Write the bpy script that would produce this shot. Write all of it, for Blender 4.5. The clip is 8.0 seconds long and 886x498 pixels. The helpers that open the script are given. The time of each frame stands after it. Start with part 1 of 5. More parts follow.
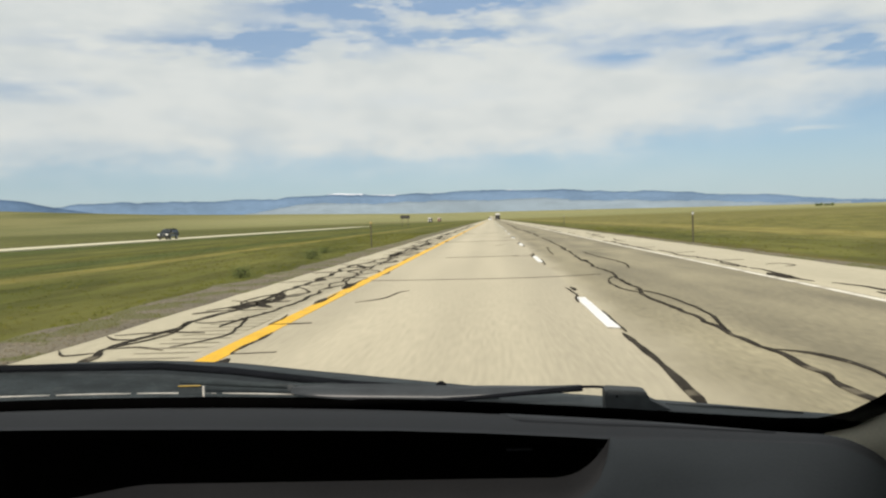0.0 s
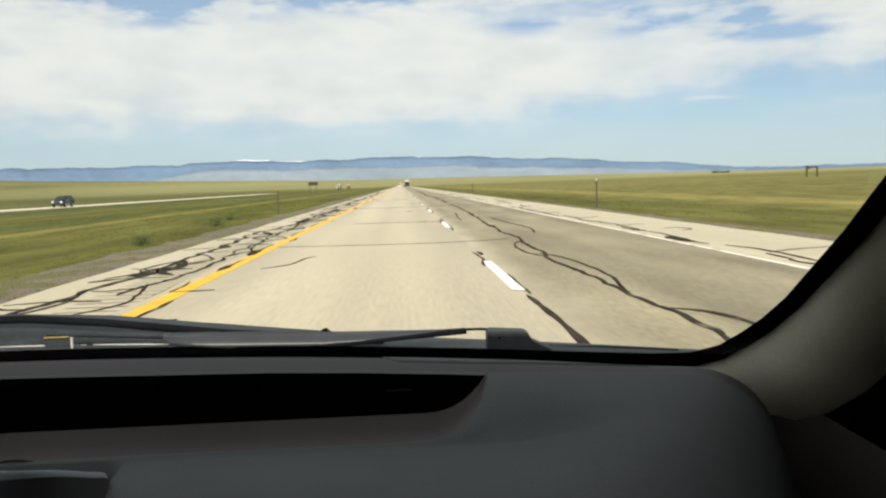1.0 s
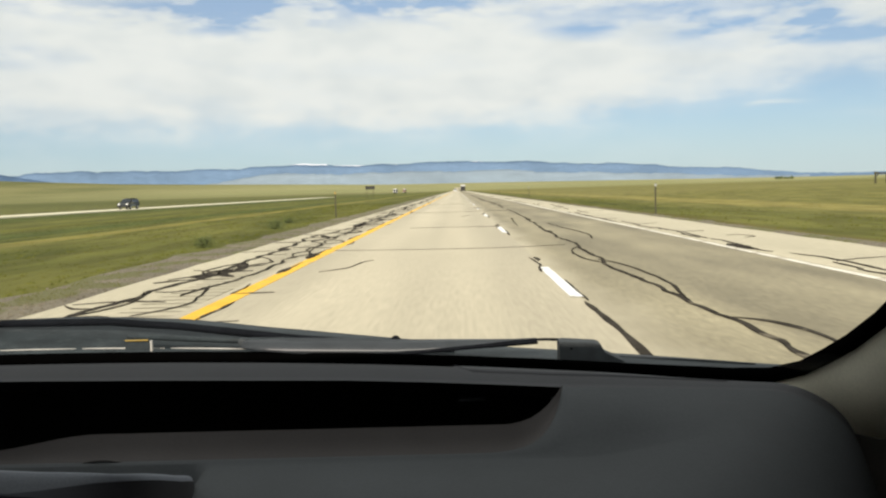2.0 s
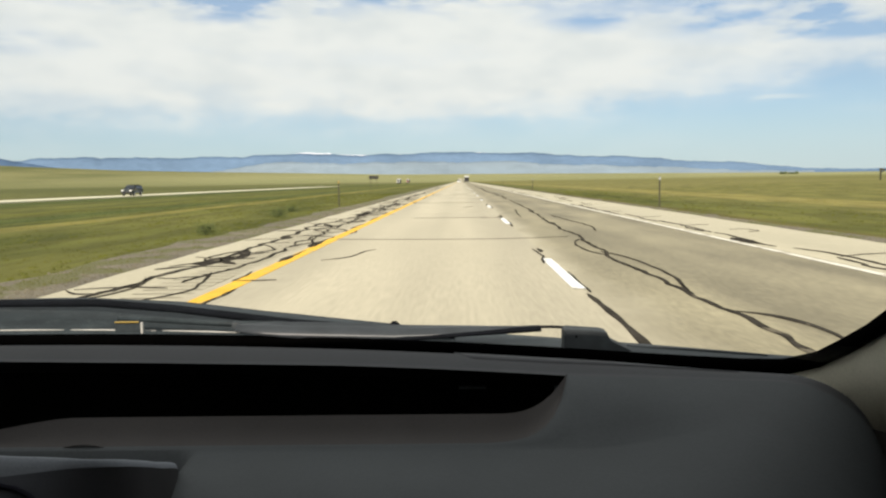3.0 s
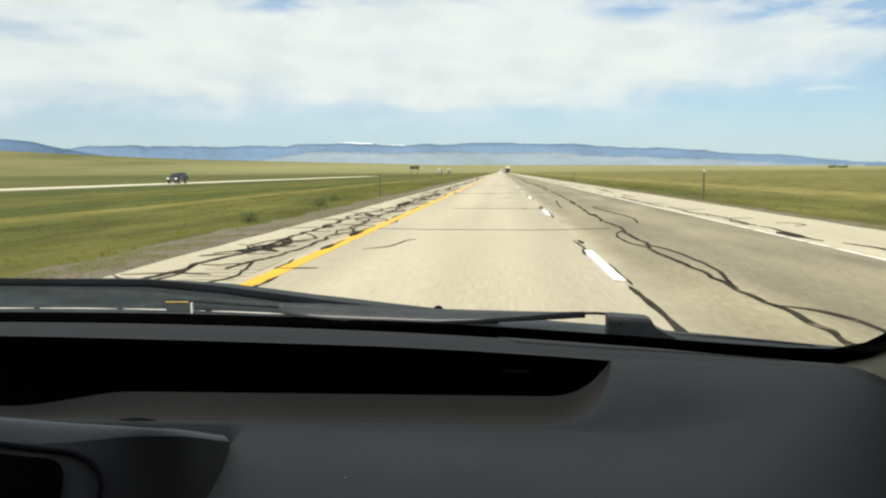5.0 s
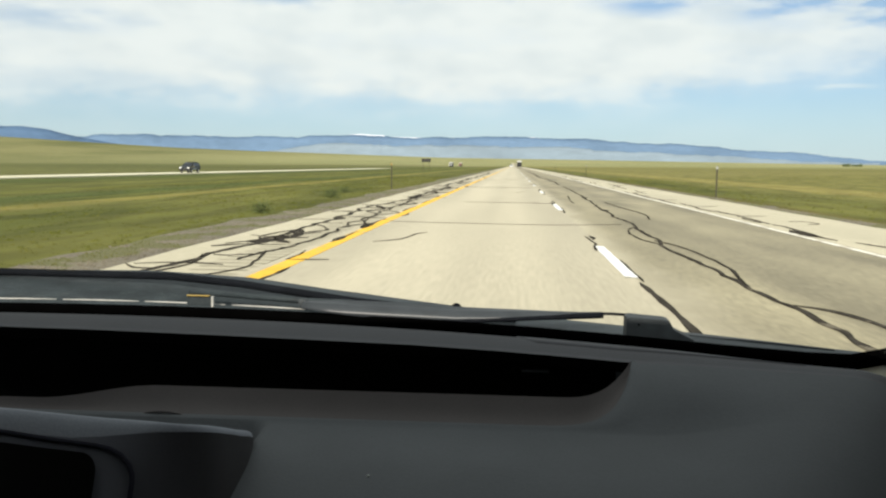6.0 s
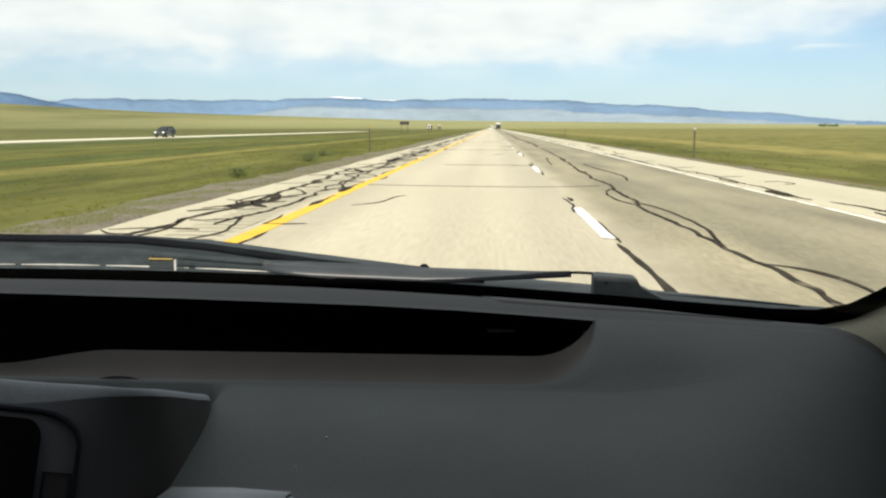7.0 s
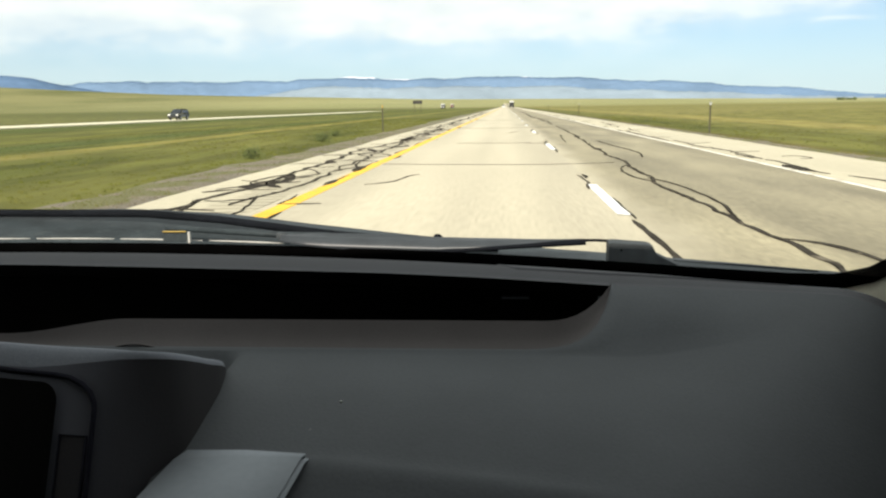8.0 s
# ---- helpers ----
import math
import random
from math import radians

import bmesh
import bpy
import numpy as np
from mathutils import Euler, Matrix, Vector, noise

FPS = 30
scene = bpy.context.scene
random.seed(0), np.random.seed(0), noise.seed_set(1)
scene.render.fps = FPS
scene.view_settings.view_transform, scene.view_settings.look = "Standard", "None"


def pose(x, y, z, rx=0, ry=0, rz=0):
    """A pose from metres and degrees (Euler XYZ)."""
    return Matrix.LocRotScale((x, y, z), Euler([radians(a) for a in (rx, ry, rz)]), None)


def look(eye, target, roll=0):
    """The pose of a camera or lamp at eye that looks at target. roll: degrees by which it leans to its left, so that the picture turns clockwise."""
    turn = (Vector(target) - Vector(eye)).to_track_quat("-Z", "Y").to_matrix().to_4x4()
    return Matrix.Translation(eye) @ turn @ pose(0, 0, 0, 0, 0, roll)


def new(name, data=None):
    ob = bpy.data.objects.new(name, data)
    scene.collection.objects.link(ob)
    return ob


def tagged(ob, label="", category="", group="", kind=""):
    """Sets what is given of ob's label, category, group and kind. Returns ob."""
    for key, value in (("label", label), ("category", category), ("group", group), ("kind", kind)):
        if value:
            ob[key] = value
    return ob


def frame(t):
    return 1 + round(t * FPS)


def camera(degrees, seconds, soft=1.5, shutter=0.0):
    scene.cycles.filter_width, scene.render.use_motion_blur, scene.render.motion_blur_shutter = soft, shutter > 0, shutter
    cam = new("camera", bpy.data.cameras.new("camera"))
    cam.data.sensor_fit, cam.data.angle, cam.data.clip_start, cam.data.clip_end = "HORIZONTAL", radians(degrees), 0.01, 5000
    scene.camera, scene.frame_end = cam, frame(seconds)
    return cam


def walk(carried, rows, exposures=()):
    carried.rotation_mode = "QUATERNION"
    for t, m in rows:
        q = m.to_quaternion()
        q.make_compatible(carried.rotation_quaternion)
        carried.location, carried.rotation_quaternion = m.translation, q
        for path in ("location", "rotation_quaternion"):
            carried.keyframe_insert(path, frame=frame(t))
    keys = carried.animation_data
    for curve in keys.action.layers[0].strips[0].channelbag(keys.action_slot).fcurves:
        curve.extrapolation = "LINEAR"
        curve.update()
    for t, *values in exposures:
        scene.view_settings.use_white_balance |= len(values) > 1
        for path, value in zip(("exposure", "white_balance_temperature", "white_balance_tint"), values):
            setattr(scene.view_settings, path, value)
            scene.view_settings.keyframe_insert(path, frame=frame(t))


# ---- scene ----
cam = camera(56.3, 8.0, soft=2.25)
PATH = [
    (0, (-0.002, -0.075, 1.114), (-0.122, 1.92, 1.044), -2.0),
    (0.5, (0.017, -0.069, 1.097), (0.0, 1.927, 0.971), -0.9),
    (1, (0.028, -0.059, 1.084), (0.123, 1.932, 0.927), -2.0),
    (1.5, (0.024, -0.066, 1.095), (0.091, 1.93, 0.979), -3.2),
    (2, (0.009, -0.059, 1.09), (-0.029, 1.936, 0.948), -1.7),
    (2.2, (0.005, -0.047, 1.09), (-0.023, 1.949, 0.966), -1.1),
    (3.3, (0.017, -0.024, 1.076), (-0.039, 1.967, 0.897), -1.1),
    (3.5, (0.022, -0.023, 1.077), (-0.04, 1.968, 0.895), -1.35),
    (4, (0.016, -0.029, 1.079), (-0.051, 1.962, 0.899), -1.0),
    (4.5, (0.011, -0.028, 1.083), (-0.07, 1.962, 0.895), -0.2),
    (4.7, (0.008, -0.031, 1.077), (-0.106, 1.958, 0.897), -0.6),
    (5.8, (-0.004, -0.033, 1.07), (-0.182, 1.948, 0.859), 0.2),
    (6, (-0.006, -0.037, 1.079), (-0.172, 1.945, 0.877), 0.4),
    (6.5, (0.005, -0.039, 1.078), (-0.197, 1.942, 0.886), -0.7),
    (7, (0.008, -0.024, 1.074), (-0.108, 1.951, 0.784), 0.0),
    (7.5, (-0.001, -0.031, 1.07), (-0.191, 1.943, 0.808), -1.05),
    (8, (0.009, -0.021, 1.062), (-0.142, 1.944, 0.723), -0.78),
]
walk(cam, [(t, look(eye, target, roll)) for t, eye, target, roll in PATH],
     [(0, -0.02, 6730, 14), (0.5, 0.05, 6810, 14), (1, 0.18, 6830, 14), (2, 0.18, 6830, 14), (3.5, 0.22, 6800, 14), (4.5, 0.25, 6720, 12), (6, 0.27, 6600, 11), (6.5, 0.30, 6600, 11), (7, 0.42, 6680, 12), (7.5, 0.40, 6690, 12), (8, 0.52, 6700, 12)])

# ---- light ----
SUN_EL, SUN_AZ = 31.0, 188.0     # degrees; azimuth clockwise from the road's direction


def build_world():
    w = bpy.data.worlds.new("sky")
    scene.world = w
    w.use_nodes = True
    nt = w.node_tree
    N, L = nt.nodes, nt.links
    N.clear()
    out = N.new("ShaderNodeOutputWorld")
    bg = N.new("ShaderNodeBackground")
    bg.inputs["Strength"].default_value = 0.089
    sky = N.new("ShaderNodeTexSky")
    sky.sky_type = "NISHITA"
    sky.sun_disc = False
    sky.sun_elevation, sky.sun_rotation = radians(SUN_EL), radians(SUN_AZ)
    sky.altitude, sky.air_density, sky.dust_density, sky.ozone_density = 2200, 1.0, 0.15, 1.9
    tc = N.new("ShaderNodeTexCoord")
    sep = N.new("ShaderNodeSeparateXYZ")
    L.new(tc.outputs["Generated"], sep.inputs[0])

    def m(op, a, b=None, c=None):
        n = N.new("ShaderNodeMath")
        n.operation = op
        for i, v in enumerate((a, b, c)):
            if v is None:
                continue
            if isinstance(v, (int, float)):
                n.inputs[i].default_value = v
            else:
                L.new(v, n.inputs[i])
        return n.outputs[0]

    def step(v, lo, hi):
        n = N.new("ShaderNodeMapRange")
        n.interpolation_type = "SMOOTHSTEP"
        L.new(v, n.inputs[0])
        n.inputs[1].default_value, n.inputs[2].default_value = lo, hi
        return n.outputs[0]

    def cloud_noise(vec, scale, detail, rough, lac=2.0):
        n = N.new("ShaderNodeTexNoise")
        n.inputs["Scale"].default_value, n.inputs["Detail"].default_value = scale, detail
        n.inputs["Roughness"].default_value = rough
        L.new(vec, n.inputs["Vector"])
        return n.outputs[0]

    x, y, z = sep.outputs
    az = m("ARCTAN2", x, y)
    # streaky coordinates: wide along the horizon, thin in height
    comb = N.new("ShaderNodeCombineXYZ")
    L.new(m("MULTIPLY", x, 2.4), comb.inputs[0])
    L.new(m("MULTIPLY", y, 1.0), comb.inputs[1])
    L.new(m("MULTIPLY", m("ADD", z, m("MULTIPLY", az, 0.06)), 9.0), comb.inputs[2])
    n1 = cloud_noise(comb.outputs[0], 1.7, 7, 0.55)
    comb2 = N.new("ShaderNodeCombineXYZ")
    L.new(m("MULTIPLY", x, 3.0), comb2.inputs[0])
    L.new(m("MULTIPLY", y, 2.0), comb2.inputs[1])
    L.new(m("ADD", m("MULTIPLY", z, 7.0), 3.1), comb2.inputs[2])
    n2 = cloud_noise(comb2.outputs[0], 4.0, 6, 0.6)
    comb3 = N.new("ShaderNodeCombineXYZ")
    L.new(m("MULTIPLY", x, 6.0), comb3.inputs[0])
    L.new(m("MULTIPLY", y, 2.0), comb3.inputs[1])
    L.new(m("ADD", m("MULTIPLY", z, 22.0), 7.7), comb3.inputs[2])
    n3 = cloud_noise(comb3.outputs[0], 2.2, 7, 0.58)
    # a broad bank of thin cloud; its soft lower edge climbs to the right
    edge = m("ADD", 0.073, m("MULTIPLY", step(az, 0.06, 0.46), 0.036))
    rel = m("ADD", m("SUBTRACT", z, edge), m("MULTIPLY", m("SUBTRACT", n2, 0.5), 0.060))
    rel = m("ADD", rel, m("MULTIPLY", m("SUBTRACT", n3, 0.5), 0.030))
    bank = m("ADD", m("MULTIPLY", step(rel, -0.030, 0.045), 0.72), m("MULTIPLY", step(rel, -0.006, 0.014), 0.28))

    def swell(az0, z0, wide, high, much):
        a = m("DIVIDE", m("SUBTRACT", m("ADD", az, m("MULTIPLY", m("SUBTRACT", n2, 0.5), 0.10)), az0), wide)
        b = m("DIVIDE", m("SUBTRACT", m("ADD", z, m("MULTIPLY", m("SUBTRACT", n1, 0.5), 0.05)), z0), high)
        return m("MULTIPLY", m("EXPONENT", m("MULTIPLY", m("ADD", m("MULTIPLY", a, a), m("MULTIPLY", b, b)), -1.0)), much)

    # windows of blue in the bank: bearing, height, width, depth, strength
    blue = 0.0
    for hole in ((-0.09, 0.250, 0.17, 0.020, 1.6), (-0.06, 0.217, 0.13, 0.010, 1.0), (-0.26, 0.205, 0.11, 0.020, 1.2), (-0.46, 0.212, 0.14, 0.016, 0.40), (-0.53, 0.150, 0.10, 0.014, 0.42),
                 (0.17, 0.178, 0.06, 0.010, 0.75), (0.28, 0.172, 0.045, 0.018, 0.9), (0.38, 0.170, 0.055, 0.022, 1.25), (0.46, 0.150, 0.06, 0.014, 0.8), (0.24, 0.198, 0.09, 0.010, 0.55), (0.06, 0.198, 0.10, 0.010, 0.55)):
        blue = m("ADD", swell(*hole), blue)
    blue = m("MULTIPLY", blue, m("ADD", 0.20, m("MULTIPLY", step(n3, 0.36, 0.63), 0.95)))
    thick = m("ADD", 0.76, m("MULTIPLY", step(n1, 0.30, 0.62), 0.22))
    body = m("MULTIPLY", bank, m("MAXIMUM", m("SUBTRACT", thick, blue), 0.04))
    wisp = m("ADD", swell(0.365, 0.0765, 0.026, 0.0030, 0.42), swell(0.50, 0.066, 0.06, 0.004, 0.16))
    veil = m("ADD", 0.13, m("MULTIPLY", step(n1, 0.42, 0.75), 0.10))
    mask = m("MINIMUM", m("ADD", m("ADD", body, wisp), veil), 1.0)
    shade = N.new("ShaderNodeMixRGB")
    L.new(step(n2, 0.3, 0.62), shade.inputs[0])
    shade.inputs[1].default_value = (7.35, 8.05, 8.15, 1)
    shade.inputs[2].default_value = (8.35, 8.90, 8.80, 1)
    mix = N.new("ShaderNodeMixRGB")
    L.new(mask, mix.inputs[0])
    tone = N.new("ShaderNodeMixRGB")
    tone.blend_type = "MULTIPLY"
    tone.inputs[0].default_value = 1.0
    L.new(sky.outputs[0], tone.inputs[1])
    tone.inputs[2].default_value = (0.755, 0.875, 0.925, 1)
    lift = N.new("ShaderNodeVectorMath")       # clear air stays bright higher up
    lift.operation = "SCALE"
    L.new(tone.outputs[0], lift.inputs[0])
    L.new(m("ADD", 0.96, m("MULTIPLY", step(z, 0.10, 0.32), 0.40)), lift.inputs["Scale"])
    haze = N.new("ShaderNodeMixRGB")           # dusty air whitens the sky towards the horizon
    L.new(m("SUBTRACT", 0.80, m("MULTIPLY", step(z, 0.0, 0.12), 0.68)), haze.inputs[0])
    L.new(lift.outputs[0], haze.inputs[1])
    haze.inputs[2].default_value = (4.75, 6.20, 7.00, 1)
    L.new(haze.outputs[0], mix.inputs[1])
    L.new(shade.outputs[0], mix.inputs[2])
    L.new(mix.outputs[0], bg.inputs[0])
    L.new(bg.outputs[0], out.inputs[0])


build_world()
sun = new("sun", bpy.data.lights.new("sun", "SUN"))
sun.data.energy, sun.data.angle, sun.data.color = 4.9, radians(0.6), (1.0, 0.935, 0.835)
sun_dir = Vector((math.sin(radians(SUN_AZ)) * math.cos(radians(SUN_EL)), math.cos(radians(SUN_AZ)) * math.cos(radians(SUN_EL)), math.sin(radians(SUN_EL))))
sun.matrix_world = look(sun_dir * 50, (0, 0, 0))


# ---- materials ----
def material(name, color, rough=0.8, metal=0.0, scale=8.0, spread=0.25, fine=60.0, fine_spread=0.15, bump=0.2, bump_dist=0.01,
             stretch=(1, 1, 1), tint=None, spec=0.5, worn=None):
    """A surface with variation at two scales and a fine relief, in metres of the world."""
    mat = bpy.data.materials.new(name)
    mat.use_nodes = True
    nt = mat.node_tree
    N, L = nt.nodes, nt.links
    bsdf = N["Principled BSDF"]
    bsdf.inputs["Roughness"].default_value, bsdf.inputs["Metallic"].default_value = rough, metal
    bsdf.inputs["Specular IOR Level"].default_value = spec
    tc = N.new("ShaderNodeNewGeometry")
    mp = N.new("ShaderNodeMapping")
    mp.inputs["Scale"].default_value = stretch
    L.new(tc.outputs["Position"], mp.inputs[0])
    a, b = N.new("ShaderNodeTexNoise"), N.new("ShaderNodeTexNoise")
    for n, s in ((a, scale), (b, fine)):
        n.inputs["Scale"].default_value, n.inputs["Detail"].default_value = s, 5
        L.new(mp.outputs[0], n.inputs["Vector"])
    ramp = N.new("ShaderNodeValToRGB")
    lo = [max(0.0, c * (1 - spread)) for c in color]
    hi = [min(1.0, c * (1 + spread)) for c in (tint or color)]
    ramp.color_ramp.elements[0].position, ramp.color_ramp.elements[1].position = 0.3, 0.7
    ramp.color_ramp.elements[0].color, ramp.color_ramp.elements[1].color = (*lo, 1), (*hi, 1)
    L.new(a.outputs[0], ramp.inputs[0])
    mr = N.new("ShaderNodeMapRange")
    mr.inputs[1].default_value, mr.inputs[2].default_value = 0.25, 0.75
    mr.inputs[3].default_value, mr.inputs[4].default_value = 1 - fine_spread, 1 + fine_spread
    L.new(b.outputs[0], mr.inputs[0])
    mul = N.new("ShaderNodeVectorMath")
    mul.operation = "SCALE"
    L.new(ramp.outputs[0], mul.inputs[0])
    L.new(mr.outputs[0], mul.inputs["Scale"])
    colour = mul.outputs[0]
    if worn:        # bare patches of another colour, from a noise level upwards
        c, scale_w, level = worn
        wn, edge, mix = N.new("ShaderNodeTexNoise"), N.new("ShaderNodeMapRange"), N.new("ShaderNodeMixRGB")
        wn.inputs["Scale"].default_value, wn.inputs["Detail"].default_value = scale_w, 8
        L.new(tc.outputs["Position"], wn.inputs["Vector"])
        edge.inputs[1].default_value, edge.inputs[2].default_value = level, level + 0.05
        L.new(wn.outputs[0], edge.inputs[0])
        L.new(edge.outputs[0], mix.inputs[0])
        L.new(colour, mix.inputs[1])
        mix.inputs[2].default_value = (*c, 1)
        colour = mix.outputs[0]
    L.new(colour, bsdf.inputs["Base Color"])
    if bump:
        bp = N.new("ShaderNodeBump")
        bp.inputs["Strength"].default_value, bp.inputs["Distance"].default_value = bump, bump_dist
        L.new(b.outputs[0], bp.inputs["Height"])
        L.new(bp.outputs[0], bsdf.inputs["Normal"])
    return mat


def wear_or_shade_across(mat, x0, x1, colour, uneven=0.8):
    """Blends a surface into another colour along x, from all of it at x0 to none at x1, unevenly: wear across the road,
    painted shade on the pod.
    """
    N, L = mat.node_tree.nodes, mat.node_tree.links
    bsdf = N["Principled BSDF"]
    geo, sep, wob = N.new("ShaderNodeNewGeometry"), N.new("ShaderNodeSeparateXYZ"), N.new("ShaderNodeTexNoise")
    mp, add, edge, mix = N.new("ShaderNodeMapping"), N.new("ShaderNodeMath"), N.new("ShaderNodeMapRange"), N.new("ShaderNodeMixRGB")
    mp.inputs["Scale"].default_value = (1.0, 0.35, 1.0)
    L.new(geo.outputs["Position"], mp.inputs[0])
    L.new(mp.outputs[0], wob.inputs["Vector"])
    wob.inputs["Scale"].default_value, wob.inputs["Detail"].default_value = 1.4, 6
    L.new(geo.outputs["Position"], sep.inputs[0])
    add.operation = "MULTIPLY_ADD"
    L.new(wob.outputs[0], add.inputs[0])
    add.inputs[1].default_value = uneven
    L.new(sep.outputs[0], add.inputs[2])
    edge.interpolation_type = "SMOOTHSTEP"
    edge.inputs[1].default_value, edge.inputs[2].default_value = x0 + uneven / 2, x1 + uneven / 2
    edge.inputs[3].default_value, edge.inputs[4].default_value = 1.0, 0.0
    L.new(add.outputs[0], edge.inputs[0])
    L.new(edge.outputs[0], mix.inputs[0])
    L.new(bsdf.inputs["Base Color"].links[0].from_socket, mix.inputs[1])
    mix.inputs[2].default_value = (*colour, 1)
    L.new(mix.outputs[0], bsdf.inputs["Base Color"])
    return mat


def tracks(mat, bands):
    """Long faint bands along the road, worn darker or paler by wheels: (x, half width, factor)."""
    N, L = mat.node_tree.nodes, mat.node_tree.links
    bsdf = N["Principled BSDF"]
    geo, sep, mp, wob, put = N.new("ShaderNodeNewGeometry"), N.new("ShaderNodeSeparateXYZ"), N.new("ShaderNodeMapping"), N.new("ShaderNodeTexNoise"), N.new("ShaderNodeMath")
    L.new(geo.outputs["Position"], sep.inputs[0])
    mp.inputs["Scale"].default_value = (0.8, 0.10, 1.0)
    L.new(geo.outputs["Position"], mp.inputs[0])
    L.new(mp.outputs[0], wob.inputs["Vector"])
    wob.inputs["Scale"].default_value, wob.inputs["Detail"].default_value = 1.0, 6
    put.operation = "MULTIPLY_ADD"
    L.new(wob.outputs[0], put.inputs[0])
    put.inputs[1].default_value = 0.7
    L.new(sep.outputs[0], put.inputs[2])
    colour = bsdf.inputs["Base Color"].links[0].from_socket
    for x, half, factor in bands:
        off, away, fade, scale = N.new("ShaderNodeMath"), N.new("ShaderNodeMath"), N.new("ShaderNodeMapRange"), N.new("ShaderNodeVectorMath")
        off.operation, away.operation, scale.operation = "SUBTRACT", "ABSOLUTE", "SCALE"
        L.new(put.outputs[0], off.inputs[0])
        off.inputs[1].default_value = x + 0.35
        L.new(off.outputs[0], away.inputs[0])
        fade.interpolation_type = "SMOOTHSTEP"
        L.new(away.outputs[0], fade.inputs[0])
        for k, v in ((1, half * 0.2), (2, half), (3, factor), (4, 1.0)):
            fade.inputs[k].default_value = v
        L.new(colour, scale.inputs[0])
        L.new(fade.outputs[0], scale.inputs["Scale"])
        colour = scale.outputs[0]
    L.new(colour, bsdf.inputs["Base Color"])
    return mat


M = {}
M["lane"] = tracks(material("pale_worn_asphalt", (0.478, 0.428, 0.312), 0.9, scale=0.6, spread=0.09, fine=16, fine_spread=0.12, bump=0.3, stretch=(1.8, 0.14, 1)), ((0.85, 0.75, 0.88), (-2.15, 0.55, 0.91), (-0.55, 0.30, 0.95), (-1.35, 0.5, 1.04)))
M["lane_grey"] = tracks(wear_or_shade_across(material("grey_chip_seal_asphalt", (0.248, 0.218, 0.140), 0.9, scale=0.9, spread=0.28, fine=20, fine_spread=0.22, bump=0.5, stretch=(1.2, 0.25, 1)), 0.95, 1.75, (0.46, 0.41, 0.295)), ((2.0, 0.5, 1.10), (2.85, 0.45, 0.90), (3.75, 0.5, 1.08), (4.35, 0.4, 0.88)))
M["shoulder"] = material("pale_shoulder_asphalt", (0.47, 0.425, 0.305), 0.9, scale=0.5, spread=0.10, fine=12, fine_spread=0.10, bump=0.4, stretch=(1, 0.25, 1))
M["far_road"] = material("sunlit_concrete_roadway", (0.60, 0.555, 0.40), 0.9, scale=0.2, spread=0.06, fine=4, bump=0)
M["yellow"] = material("worn_yellow_road_paint", (0.80, 0.455, 0.018), 0.7, scale=3, spread=0.10, fine=25, fine_spread=0.14, bump=0.2, worn=((0.48, 0.36, 0.16), 4.0, 0.60))
M["white"] = material("white_road_paint", (0.80, 0.80, 0.78), 0.7, scale=4, spread=0.05, fine=30, fine_spread=0.10, bump=0.2, worn=((0.5, 0.46, 0.38), 6.0, 0.62))
M["white_worn"] = material("worn_white_road_paint", (0.70, 0.66, 0.56), 0.8, scale=1.5, spread=0.14, fine=25, fine_spread=0.15, bump=0.2, worn=((0.46, 0.41, 0.32), 2.2, 0.57))
M["tar"] = material("dark_crack_sealant", (0.048, 0.043, 0.036), 0.95, scale=3, spread=0.35, fine=30, fine_spread=0.25, bump=0.2, spec=0.0, worn=((0.15, 0.132, 0.10), 2.5, 0.58))
M["gravel"] = material("grey_brown_gravel", (0.150, 0.128, 0.088), 0.95, scale=0.9, spread=0.22, fine=22, fine_spread=0.3, bump=0.8, bump_dist=0.02, stretch=(1, 0.5, 1), worn=((0.110, 0.106, 0.034), 1.1, 0.50))
M["blades"] = material("green_prairie_grass", (0.085, 0.095, 0.014), 0.9, scale=0.35, spread=0.20, fine=3, fine_spread=0.25, bump=0, tint=(0.110, 0.112, 0.022), spec=0.1)
M["bush"] = material("dark_green_sage_leaves", (0.085, 0.105, 0.028), 0.9, scale=3, spread=0.3, fine=30, fine_spread=0.3, bump=0)
# air haze is painted into these ridges: blue above, paler at the foot
M["mountain"] = material("haze_blue_mountain_slope", (0.138, 0.208, 0.306), 1.0, scale=0.004, spread=0.10, fine=0.03, fine_spread=0.10, bump=0, stretch=(1, 1, 2), spec=0)
M["hill"] = material("haze_blue_dark_hill", (0.092, 0.148, 0.238), 1.0, scale=0.004, spread=0.15, fine=0.03, fine_spread=0.12, bump=0, stretch=(1, 1, 2), spec=0)
M["foothill"] = material("haze_paled_foothill", (0.222, 0.276, 0.322), 1.0, scale=0.004, spread=0.10, fine=0.02, fine_spread=0.08, bump=0, stretch=(1, 1, 3), spec=0)
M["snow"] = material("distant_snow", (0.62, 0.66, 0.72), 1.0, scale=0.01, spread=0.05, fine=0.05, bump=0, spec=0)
M["dash"] = material("charcoal_soft_plastic", (0.0510, 0.0555, 0.0595), 0.75, scale=9, spread=0.12, fine=420, fine_spread=0.08, bump=0.22, bump_dist=0.001, spec=0.25)
M["dash_top"] = material("grey_dashboard_pad", (0.0215, 0.0210, 0.0240), 0.75, scale=9, spread=0.10, fine=900, fine_spread=0.10, bump=0.25, bump_dist=0.001, spec=0.25)
M["trim"] = material("smooth_grey_dashboard_trim", (0.027, 0.027, 0.031), 0.65, scale=9, spread=0.08, fine=900, fine_spread=0.06, bump=0.1, bump_dist=0.001, spec=0.3)
